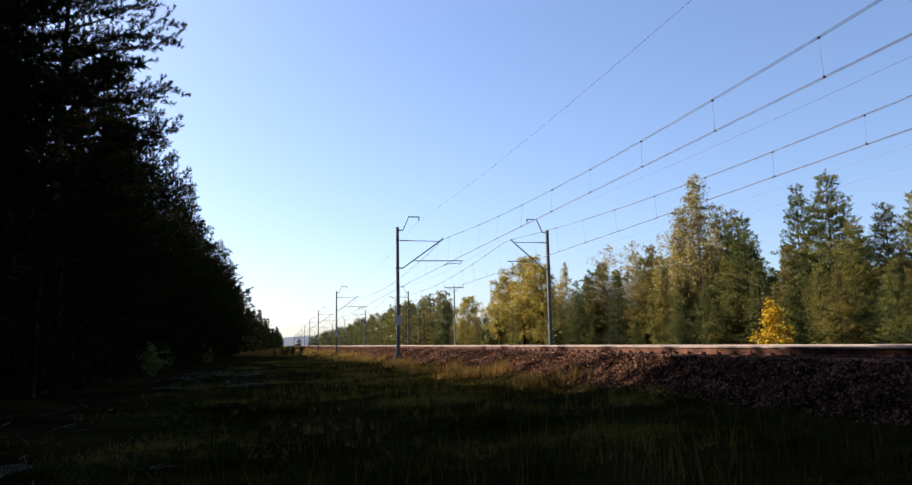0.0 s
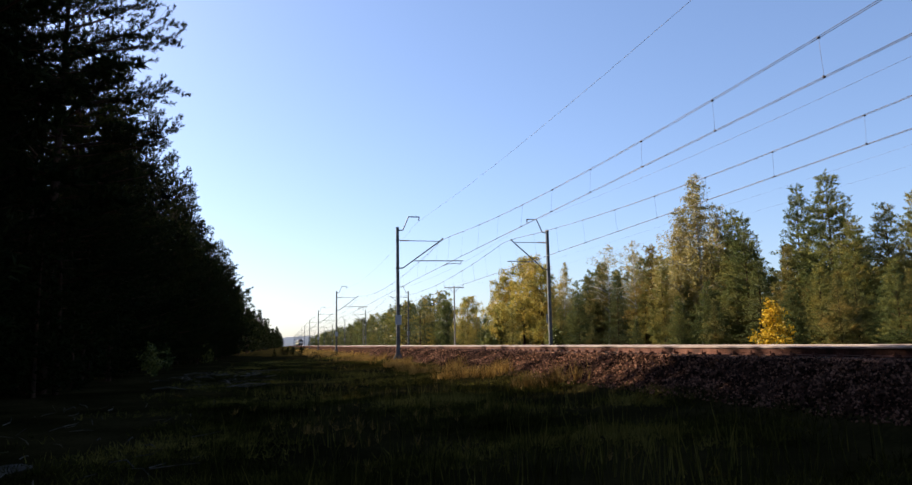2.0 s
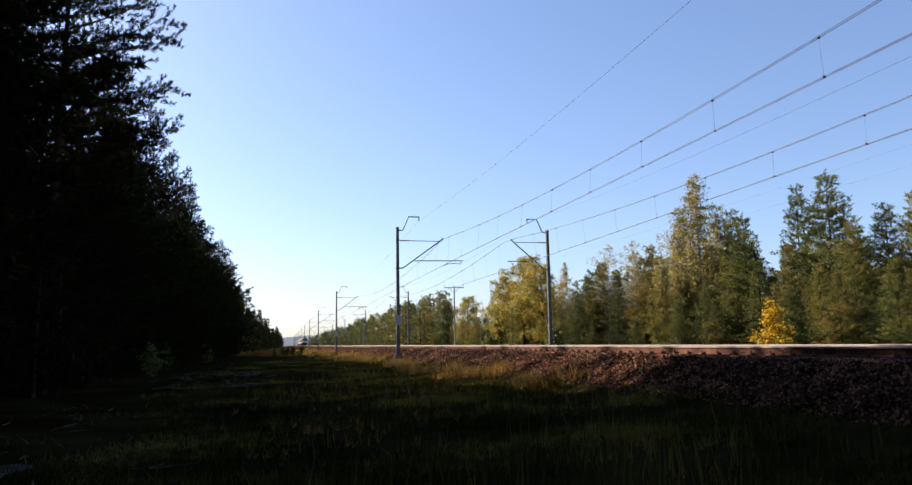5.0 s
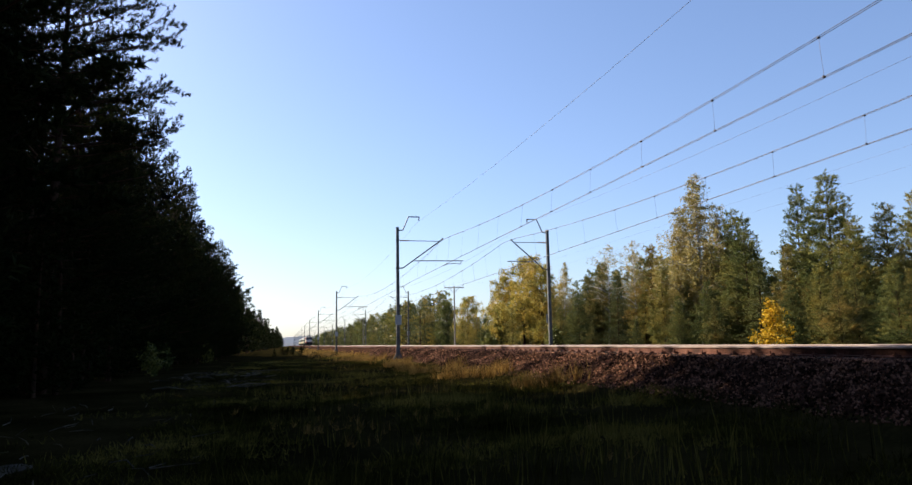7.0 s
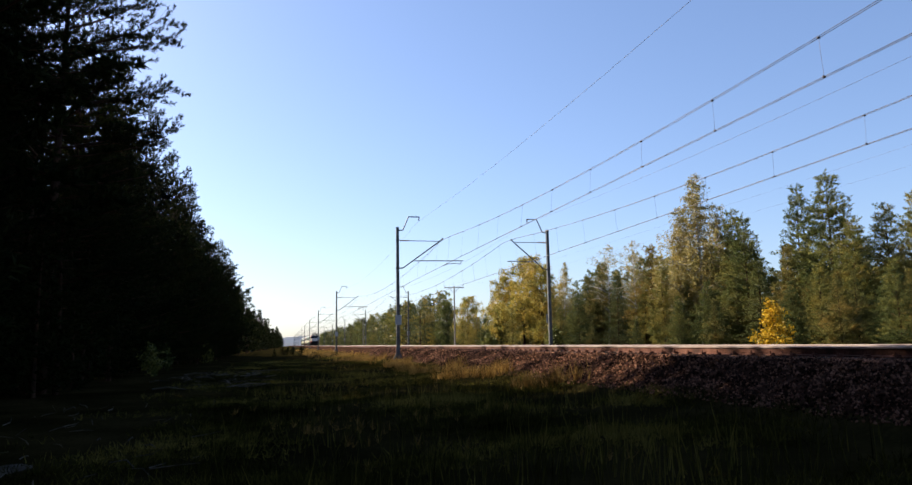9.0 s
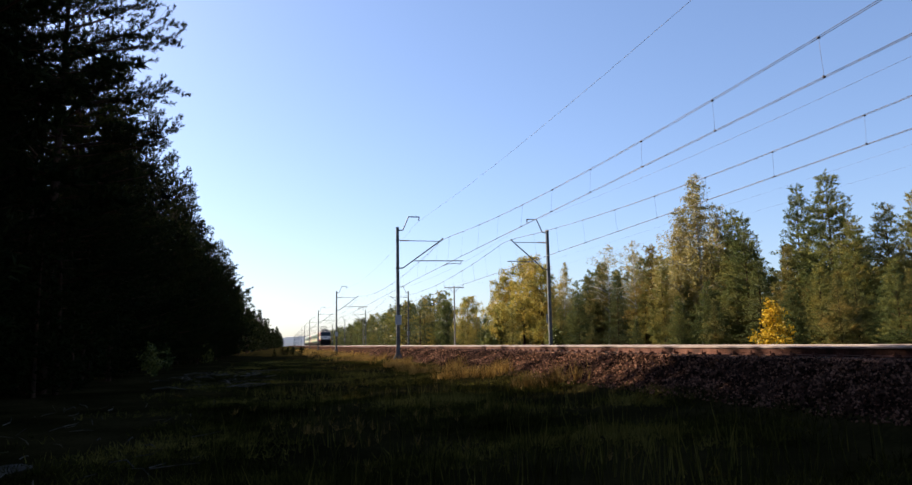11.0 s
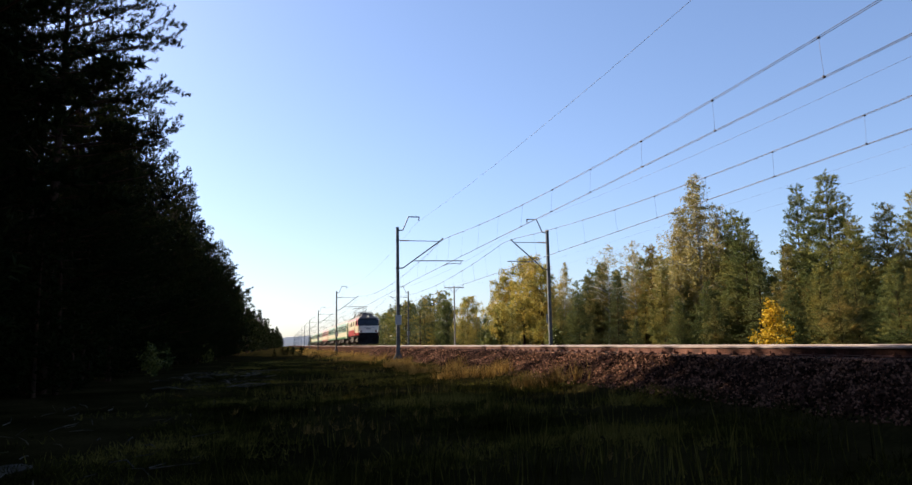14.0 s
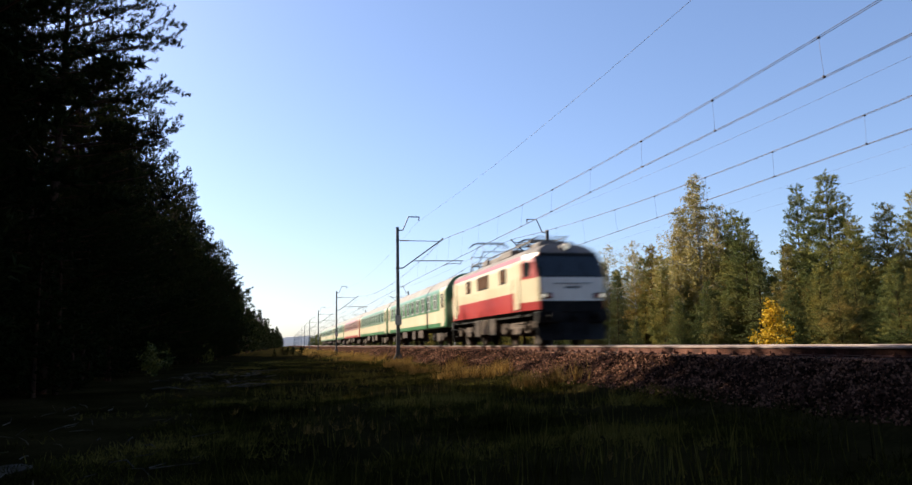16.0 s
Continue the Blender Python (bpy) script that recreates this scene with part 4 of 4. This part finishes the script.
    oct_f = np.array([(0, 2, 4), (2, 1, 4), (1, 3, 4), (3, 0, 4), (2, 0, 5), (1, 2, 5), (3, 1, 5), (0, 3, 5)])
    size = rng.uniform(0.011, 0.026, n) * (1 + y / 80)
    v = oct_v[None] * rng.uniform(0.6, 1.3, (n, 6, 1)) * size[:, None, None] + rng.normal(size=(n, 6, 3)) * size[:, None, None] * 0.25
    c = np.array([(a, b, height(a, b) + 0.01) for a, b in zip(x, y)])
    v = v + c[:, None]
    faces = (oct_f[None] + 6 * np.arange(n)[:, None, None]).reshape(-1, 3)
    me = bpy.data.meshes.new("ballast_stones")
    me.from_pydata(v.reshape(-1, 3).tolist(), [], faces.tolist())
    me.materials.append(STONE)
    tagged(part("ballast_stones", me, None), "loose reddish-brown ballast stones on the embankment slope", "gravel", kind="stuff")


# ---- train ----
LOCO_SECTION = [(1.36, 1.2), (1.45, 1.28), (1.47, 1.58), (1.48, 2.0), (1.48, 2.42), (1.47, 3.02), (1.45, 3.16), (1.4, 3.34), (1.22, 3.52), (0.9, 3.66), (0.45, 3.74), (0, 3.76)]


def whole(section):
    return [(-x, z) for x, z in section] + [(x, z) for x, z in reversed(section[:-1])]


def wheelset(parent, y, r, shared):
    s = shared.get("wheel")
    if not s:
        s = Shape()
        for sx in (-1, 1):
            s.lathe((sx * 0.69, 0, 0), (sx, 0, 0), [(-0.03, r + 0.028), (0.0, r + 0.026), (0.015, r), (0.1, r - 0.005), (0.11, r - 0.06), (0.07, r - 0.09), (0.06, 0.2), (0.12, 0.16), (0.14, 0.08)], 20)
            for i in range(6):
                a = i * 1.047
                s.box(sx * 0.79 - 0.02, sx * 0.79 + 0.02, 0.3 * math.cos(a) - 0.04, 0.3 * math.cos(a) + 0.04, 0.3 * math.sin(a) - 0.04, 0.3 * math.sin(a) + 0.04)
        s.tube((-0.8, 0, 0), (0.8, 0, 0), 0.08)
        s = shared["wheel"] = s.mesh("wheelset", UNDER)
    ob = part("wheelset", s, None, parent, at=pose(0, y, r))
    WHEELS.append((ob, y, r))
    return ob


WHEELS = []


def bogie(parent, y0, base, r, shared, heavy):
    s = Shape()
    for sx in (-1, 1):
        s.box(sx * 1.02 - 0.09, sx * 1.02 + 0.09, y0 - base / 2 - 0.75, y0 + base / 2 + 0.75, r + 0.02, r + 0.28, 0.03)
        s.box(sx * 1.02 - 0.12, sx * 1.02 + 0.12, y0 - 0.5, y0 + 0.5, r - 0.2, r + 0.1, 0.03)
        for dy in (-base / 2, base / 2):
            s.box(sx * 1.06 - 0.13, sx * 1.06 + 0.13, y0 + dy - 0.19, y0 + dy + 0.19, r - 0.17, r + 0.17, 0.04)
            s.tube((sx * 1.1, y0 + dy - 0.36, r - 0.05), (sx * 1.1, y0 + dy - 0.36, r + 0.3), 0.09)
            s.tube((sx * 1.1, y0 + dy + 0.36, r - 0.05), (sx * 1.1, y0 + dy + 0.36, r + 0.3), 0.09)
            s.box(sx * 0.75 - 0.05, sx * 0.75 + 0.05, y0 + dy * 1.0 + (r + 0.1) * (1 if dy > 0 else -1) - 0.06, y0 + dy + (r + 0.1) * (1 if dy > 0 else -1) + 0.06, r - 0.25, r + 0.3, 0.02)
    s.box(-0.95, 0.95, y0 - 0.25, y0 + 0.25, r + 0.05, r + 0.35, 0.03)
    part("bogie_frame", s, UNDER, parent, "dusty brown bogie frame")
    for dy in (-base / 2, base / 2):
        wheelset(parent, y0 + dy, r, shared)


def buffers(parent, y, way):
    for sx in (-1, 1):
        s = Shape()
        s.lathe((sx * 0.875, y, 1.04), (0, way, 0), [(-0.1, 0.13), (0.3, 0.12), (0.32, 0.08), (0.48, 0.08), (0.5, 0.22), (0.54, 0.24), (0.56, 0.2)], 14)
        part("buffer", s, BLACK, parent)
    s = Shape()
    s.box(-0.06, 0.06, y - 0.05, y + 0.05, 0.9, 1.15, 0.01)
    s.pipe([(0, y, 1.0), (0, y + way * 0.25, 0.95), (0, y + way * 0.3, 0.65), (0, y + way * 0.22, 0.5)], 0.035)
    part("coupling", s, BLACK, parent)
    for sx in (-1, 1):
        s = Shape()
        s.pipe([(sx * 0.4, y, 0.85), (sx * 0.4, y + way * 0.2, 0.7), (sx * 0.38, y + way * 0.2, 0.45), (sx * 0.3, y + way * 0.1, 0.35)], 0.025)
        part("brake_hose", s, BLACK, parent)


def pantograph(parent, y0, top):
    s = Shape()
    s.box(-0.75, -0.69, y0 - 0.8, y0 + 0.8, 3.98, 4.04)
    s.box(0.69, 0.75, y0 - 0.8, y0 + 0.8, 3.98, 4.04)
    s.box(-0.69, 0.69, y0 - 0.8, y0 - 0.74, 3.981, 4.039)
    s.box(-0.69, 0.69, y0 + 0.74, y0 + 0.8, 3.981, 4.039)
    base = part("pantograph", s, TUBE, parent, "raised pantograph" if top > 4.8 else "folded pantograph")
    for sx in (-1, 1):
        for dy in (-0.75, 0.75):
            s = Shape()
            insulator(s, (sx * 0.72, y0 + dy, 3.6), (0, 0, 1), 0.38, 0.08)
            part("insulator", s, CERAMIC, base, "red-brown insulator")
    knee = max(4.15, 4.05 + (top - 4.1) * 0.48)
    reach = 1.25
    for sg in (-1, 1):
        for sx in (-1, 1):
            s = Shape()
            s.tube((sx * 0.68, y0 + sg * 0.55, 4.03), (sx * 0.62, y0 + sg * reach, knee), 0.024, n=6)
            part("lower_arm", s, TUBE, base)
            s = Shape()
            s.tube((sx * 0.62, y0 + sg * reach, knee), (sx * 0.42, y0 + sg * 0.14, top - 0.08), 0.016, n=6)
            part("upper_arm", s, TUBE, base)
        s = Shape()
        s.tube((-0.62, y0 + sg * reach, knee), (0.62, y0 + sg * reach, knee), 0.02, n=6)
        part("crossbar", s, TUBE, base)
        s = Shape()
        s.pipe([(-0.98, y0 + sg * 0.16, top - 0.22), (-0.78, y0 + sg * 0.16, top - 0.03), (-0.6, y0 + sg * 0.16, top), (0.6, y0 + sg * 0.16, top), (0.78, y0 + sg * 0.16, top - 0.03), (0.98, y0 + sg * 0.16, top - 0.22)], 0.022)
        part("contact_strip", s, TUBE, base)


def build_locomotive():
    loco = tagged(new("locomotive"), "cream and red electric locomotive with lit headlights", "locomotive", "train")
    length = 14.0
    sec = whole(LOCO_SECTION)

    def rake(z):
        return 0 if z < 2.42 else (z - 2.42) * 0.42 if z < 3.34 else 0.386 + (z - 3.34) * 1.2

    rings = []
    for d, k in ((0.0, 0.8), (0.05, 0.835), (0.15, 0.86), (0.45, 0.89)):
        rings.append([(x * k, rake(z) + d, z) for x, z in sec])
    ys = [1.35, 1.5, 2.2, 2.4, 4, 7, 11.3, 11.5, length - 1.5, length - 1.35]
    for y in ys:
        rings.append([(x, y, z) for x, z in sec])
    for d, k in ((0.45, 0.89), (0.15, 0.86), (0.05, 0.835), (0.0, 0.8)):
        rings.append([(x * k, length - rake(z) - d, z) for x, z in sec])

    def pick(c):
        if c.z > 3.34:
            return 2
        if 3.16 < c.z:
            return 1
        if 2.42 < c.z < 3.16 and (c.y < 1.4 or c.y > length - 1.4):
            return 1
        if c.z < 1.27:
            return 3
        if c.z < 1.58 and (c.y < 2.4 or c.y > 11.3):
            return 1
        if c.z < 2.0 and 2.3 < c.y < 11.4:
            return 1
        return 0

    s = Shape()
    ks = s.rings(rings, pick)
    n = len(sec)
    for k, flip in ((ks[0], False), (ks[-1], True)):
        for i in range(n // 2):
            a, b, c, d = k + i, k + i + 1, k + n - 2 - i, k + n - 1 - i
            zc = (sec[i][1] + sec[i + 1][1]) / 2
            m = 3 if zc < 1.27 else 3 if zc < 1.52 else 4 if zc < 2.42 else 3 if zc < 3.34 else 2
            if i == n // 2 - 1:
                q = (a, b, d)
            else:
                q = (a, b, c, d)
            s.face(*(q if flip else q[::-1]), mat=m)
    part("body", s, [CREAM, RED, LOCOROOF, BLACK, WHITEPAINT, DARKRED], loco)

    # windscreen, wrapped round the corners
    for way, base in ((1, 0.0), (-1, length)):
        s = Shape()
        cols = []
        for k, d in ((-0.862, 0.14), (-0.838, 0.03), (-0.8, -0.014), (-0.3, -0.014), (0.3, -0.014), (0.8, -0.014), (0.838, 0.03), (0.862, 0.14)):
            cols.append([(1.483 * k, base + way * (rake(z) + d), z) for z in (2.46, 2.8, 3.2)])
        ks2 = [s.add(c) for c in cols]
        for a, b in zip(ks2, ks2[1:]):
            for i in range(2):
                s.face(a + i, b + i, b + i + 1, a + i + 1)
        part("windscreen", s, GLASS, loco, "wide dark windscreen")
        s = Shape()
        s.box(-0.018, 0.018, min(base - way * 0.02, base + way * 0.36), max(base - way * 0.02, base + way * 0.36), 2.44, 2.47)
        part("windscreen_ledge", s, BLACK, loco)
        for sx in (-1, 1):
            p = Vector((sx * 0.62, base + way * (rake(2.46) - 0.03), 2.46))
            s = Shape()
            s.tube(p, p + Vector((-sx * 0.28, way * 0.19, 0.5)), 0.012, n=5)
            part("wiper", s, BLACK, loco)
        for sx in (-1, 1):
            s = Shape()
            s.box(sx * 1.0 - 0.22, sx * 1.0 + 0.22, min(base - way * 0.05, base + way * 0.05), max(base - way * 0.05, base + way * 0.05), 1.66, 1.87, 0.03)
            h = part("headlamp", s, UNDER, loco)
            s = Shape()
            s.lathe((sx * 1.1, base - way * 0.045, 1.76), (0, -way, 0), [(0, 0.085), (0.02, 0.085), (0.035, 0.06)], 14)
            part("lens", s, LAMP if way > 0 else GLASS, h)
            s = Shape()
            s.lathe((sx * 0.88, base - way * 0.045, 1.76), (0, -way, 0), [(0, 0.08), (0.02, 0.08), (0.03, 0.06)], 12)
            part("tail_lens", s, DARKRED, h)
        s = Shape()
        s.lathe((0, base + way * 0.55, 3.58), (0, -way, 0), [(-0.3, 0.16), (0.05, 0.16), (0.07, 0.13)], 14)
        h = part("headlamp", s, LOCOROOF, loco)
        s = Shape()
        s.lathe((0, base + way * 0.5 - way * 0.025, 3.58), (0, -way, 0), [(0, 0.12), (0.03, 0.1)], 14)
        part("lens", s, LAMP if way > 0 else GLASS, h)
        s = Shape()
        yy = base + way * 0.05
        s.box(-1.3, 1.3, min(yy, yy + way * 0.4), max(yy, yy + way * 0.4), 0.8, 1.22, 0.03)
        part("buffer_beam", s, BLACK, loco)
        s = Shape()
        rg = []
        for z, w, o in ((0.2, 1.2, -0.25), (0.45, 1.28, -0.1), (0.82, 1.3, 0.05)):
            rg.append([(-w, base + way * (o + 0.3), z), (-w * 0.4, base + way * o, z), (w * 0.4, base + way * o, z), (w, base + way * (o + 0.3), z), (w, base + way * (o + 0.38), z), (-w, base + way * (o + 0.38), z)])
        s.rings(rg)
        part("snowplough", s, BLACK, loco)
        buffers(loco, base, -way)
        s = Shape()
        s.tube((-0.7, base - way * 0.05, 2.2), (0.7, base - way * 0.05, 2.2), 0.014, n=5)
        part("handrail", s, MASTPAINT, loco)
        s = Shape()
        s.box(-0.28, 0.28, min(base, base - way * 0.012), max(base, base - way * 0.012), 2.02, 2.1)
        part("emblem", s, MASTPAINT, loco, "small grey emblem")

    for sx in (-1, 1):
        for a, b, z0, z1 in ((3.3, 4.1, 2.5, 3.0), (5.9, 7.7, 2.5, 3.0), (9.0, 9.8, 2.5, 3.0)):
            s = Shape()
            x0, x1 = sorted((sx * 1.475, sx * 1.49))
            s.box(x0, x1, a - 0.05, b + 0.05, z0 - 0.05, z1 + 0.05, 0.006)
            w = part("window", s, BLACK, loco)
            s = Shape()
            x0, x1 = sorted((sx * 1.489, sx * 1.495))
            s.box(x0, x1, a, b, z0, z1)
            part("pane", s, CURTAIN, w)
        for a, way in ((0.95, 1), (length - 0.95, -1)):
            m = Matrix.Translation((sx * 1.405, a, 2.78)) @ Matrix.Rotation(-sx * way * math.atan(0.162 / 0.9), 4, "Z")
            s = Shape()
            s.box(-0.012, 0.012, -0.24, 0.24, -0.27, 0.27, 0.004)
            w = part("window", s, BLACK, loco, at=m)
            s = Shape()
            s.box(sx * 0.014 - 0.004, sx * 0.014 + 0.004, -0.2, 0.2, -0.23, 0.23)
            part("pane", s, GLASS, w)
        for a in (1.55, length - 2.2):
            s = Shape()
            x0, x1 = sorted((sx * 1.478, sx * 1.494))
            s.box(x0, x1, a, a + 0.65, 1.35, 3.1, 0.006)
            part("cab_door", s, CREAM, loco)
            s = Shape()
            for dy in (-0.06, 0.71):
                s.tube((sx * 1.53, a + dy, 1.3), (sx * 1.53, a + dy, 2.5), 0.016, n=6)
            part("handrail", s, MASTPAINT, loco)
            for z in (0.45, 0.8, 1.12):
                s = Shape()
                x0, x1 = sorted((sx * 1.2, sx * 1.46))
                s.box(x0, x1, a + 0.05, a + 0.6, z, z + 0.03, 0.008)
                part("step", s, BLACK, loco)
        for z in (2.08, 2.16, 2.24, 2.32):
            s = Shape()
            x0, x1 = sorted((sx * 1.478, sx * 1.492))
            s.box(x0, x1, 2.4, length - 2.4, z, z + 0.022)
            part("side_rib", s, CREAM, loco)
        for a, b, z0 in ((5.3, 6.4, 0.45), (6.6, 7.6, 0.5), (7.8, 8.7, 0.4)):
            s = Shape()
            x0, x1 = sorted((sx * 0.9, sx * 1.38))
            s.box(x0, x1, a, b, z0, 1.15, 0.03)
            part("equipment_box", s, UNDER, loco)
    s = Shape()
    s.box(-1.3, 1.3, 1.0, length - 1.0, 1.08, 1.21)
    part("underframe", s, BLACK, loco)
    shared = {}
    for y0 in (3.15, length - 3.15):
        bogie(loco, y0, 3.05, 0.625, shared, True)
    # roof gear
    for a, b, w, h in ((1.5, 2.6, 0.7, 0.16), (4.6, 6.4, 0.8, 0.24), (6.6, 8.2, 0.75, 0.2), (8.4, 9.4, 0.8, 0.24)):
        s = Shape()
        s.box(-w, w, a, b, 3.68, 3.74 + h, 0.05)
        part("roof_box", s, LOCOROOF, loco)
    s = Shape()
    for x in (-0.5, 0.5):
        s.tube((x, 4.5, 4.12), (x, 9.6, 4.12), 0.03, n=6)
    for y in (4.55, 6.5, 8.3, 9.5):
        for x in (-0.5, 0.5):
            insulator(s, (x, y, 3.7), (0, 0, 1), 0.42, 0.08)
    part("busbar", s, TUBE, loco)
    pantograph(loco, 3.2, 4.2)
    pantograph(loco, 10.9, WIRE_Z)
    return loco, length + 0.56 * 2


def build_coach(label, band, skirt):
    coach = tagged(new("passenger_coach"), label, "railway coach", "train")
    length = 23.4
    sec = whole([(1.36, 1.02), (1.41, 1.08), (1.42, 1.3), (1.42, 1.98), (1.42, 2.08), (1.42, 3.0), (1.4, 3.12), (1.36, 3.24), (1.2, 3.5), (0.95, 3.75), (0.5, 3.95), (0, 4.02)])
    ys = [0.0, 0.15, 1.5, 1.8, 12, length - 1.8, length - 1.5, length - 0.15, length]
    rings = [[(x * (0.96 if y in (0.0, length) else 1), y, z) for x, z in sec] for y in ys]

    def pick(c):
        if c.z > 3.2:
            return 2
        if c.z < 1.3:
            return 1
        if 0.15 < c.y < 1.5 or length - 1.5 < c.y < length - 0.15:
            return 0
        if c.y < 0.15 or c.y > length - 0.15:
            return 1
        return 1 if c.z > 1.98 else 0

    s = Shape()
    ks = s.rings(rings, pick)
    n = len(sec)
    s.face(*[ks[0] + i for i in range(n - 1, -1, -1)], mat=1)
    s.face(*[ks[-1] + i for i in range(n)], mat=1)
    part("body", s, [CREAM, band, ROOF], coach)
    pane, rim = Shape(), Shape()
    pane.box(-0.006, 0.006, -0.54, 0.54, -0.4, 0.4)
    for a, b, c, d in ((-0.6, 0.6, 0.4, 0.46), (-0.6, 0.6, -0.46, -0.4), (-0.6, -0.54, -0.4, 0.4), (0.54, 0.6, -0.4, 0.4), (-0.54, 0.54, 0.08, 0.11)):
        rim.box(-0.012, 0.012, a, b, c, d)
    pane, rim = pane.mesh("pane", COACHGLASS), rim.mesh("frame", PLATE)
    for sx in (-1, 1):
        for i in range(10):
            y = 2.85 + i * (length - 5.7) / 9
            f = part("window_frame", rim, None, coach, at=pose(sx * 1.426, y, 2.55))
            part("pane", pane, None, f)
        for y in (0.8, length - 0.8):
            s = Shape()
            x0, x1 = sorted((sx * 1.415, sx * 1.432))
            s.box(x0, x1, y - 0.42, y + 0.42, 1.1, 3.05, 0.006)
            d = part("door", s, CREAM, coach)
            s = Shape()
            x0, x1 = sorted((sx * 1.43, sx * 1.436))
            s.box(x0, x1, y - 0.26, y + 0.26, 2.1, 2.9)
            part("pane", s, GLASS, d)
        x0, x1 = sorted((sx * 1.0, sx * 1.34))
        for a, b, z in ((7.2, 9.0, 0.5), (10.2, 11.4, 0.42), (13.6, 15.8, 0.55)):
            s = Shape()
            s.box(x0, x1, a, b, z, 1.02, 0.03)
            part("equipment_box", s, UNDER, coach)
    s = Shape()
    s.box(-1.25, 1.25, 0.3, length - 0.3, 0.94, 1.04)
    part("underframe", s, BLACK, coach)
    for y, way in ((0, -1), (length, 1)):
        s = Shape()
        a, b = sorted((y, y + way * 0.5))
        s.box(-0.6, 0.6, a, b, 1.1, 3.3, 0.08)
        part("gangway", s, BLACK, coach)
        buffers(coach, y, way)
    for i in range(5):
        s = Shape()
        y = 3 + i * 4.3
        s.box(-0.25, 0.25, y - 0.3, y + 0.3, 3.96, 4.1, 0.05)
        part("roof_vent", s, ROOF, coach)
    shared = {}
    for y0 in (3.3, length - 3.3):
        bogie(coach, y0, 2.5, 0.46, shared, False)
    return coach


SPEED, FRONT = 33.2, 24.6


def front_y(t):
    return FRONT + SPEED * (16.0 - t)


TRAIN = []


def build_train():
    loco, ln = build_locomotive()
    TRAIN.append((loco, 0.0))
    gl = "green and cream passenger coach with a grey roof"
    rl = "dark red and cream passenger coach with a grey roof"
    back = 14.0 + 0.95
    for i, red in enumerate((0, 0, 1, 0, 0, 0)):
        c = build_coach(rl if red else gl, DARKRED if red else GREEN, None)
        TRAIN.append((c, back))
        back += 24.3


# ---- put together ----
build_ground()
build_track(NEAR, "track_1", "railway track with rusty rails on concrete sleepers", True)
build_track(FAR, "track_2", "second railway track beside the first", False)
for x, rz in ((MAST_NEAR, 0), (MAST_FAR, 180)):
    mast = build_mast(rz > 0)
    mast.matrix_basis = pose(x, MAST_Y - SPAN, 0, 0, 0, rz)
    for i in range(0, 11):
        copy_thing(mast, pose(x, MAST_Y + SPAN * i, 0, 0, 0, rz))
build_wires()
pole = build_telephone_pole()
pole.matrix_basis = pose(24.0, 105.0, 0)
copy_thing(pole, pose(24.0, -25.0, 0))
copy_thing(pole, pose(24.0, 235.0, 0))
for dx in (-1.35, 1.35):
    line_shape = Shape()
    for k in range(52):
        ya, yb = -25 + 5 * k, -20 + 5 * k
        za, zb = (8.4 - 1.3 * 4 * u * (1 - u) for u in (((ya + 25) / 130) % 1.0, ((yb + 25) / 130) % 1.0))
        line_shape.tube((24 + dx, ya, za), (24 + dx, yb, zb), 0.0026, n=4, caps=False)
    tagged(part("telephone_wire", line_shape, WIRE), "thin faint telegraph wire between wooden poles", "overhead wire", "telegraph wires")
build_trees()
build_far_wood()
build_cover()
build_train()


def motions():
    times = [i / FPS for i in range(0, 16 * FPS + 4)]
    for thing, back in TRAIN:
        walk(thing, [(t, pose(NEAR, front_y(t) + back, 0)) for t in times])
    for ob, y, r in WHEELS[:12]:
        turn = min(80.0, math.degrees(SPEED / FPS / r))
        walk(ob, [(t, pose(0, y, r, turn * i % 360, 0, 0)) for i, t in enumerate(times)])


motions()
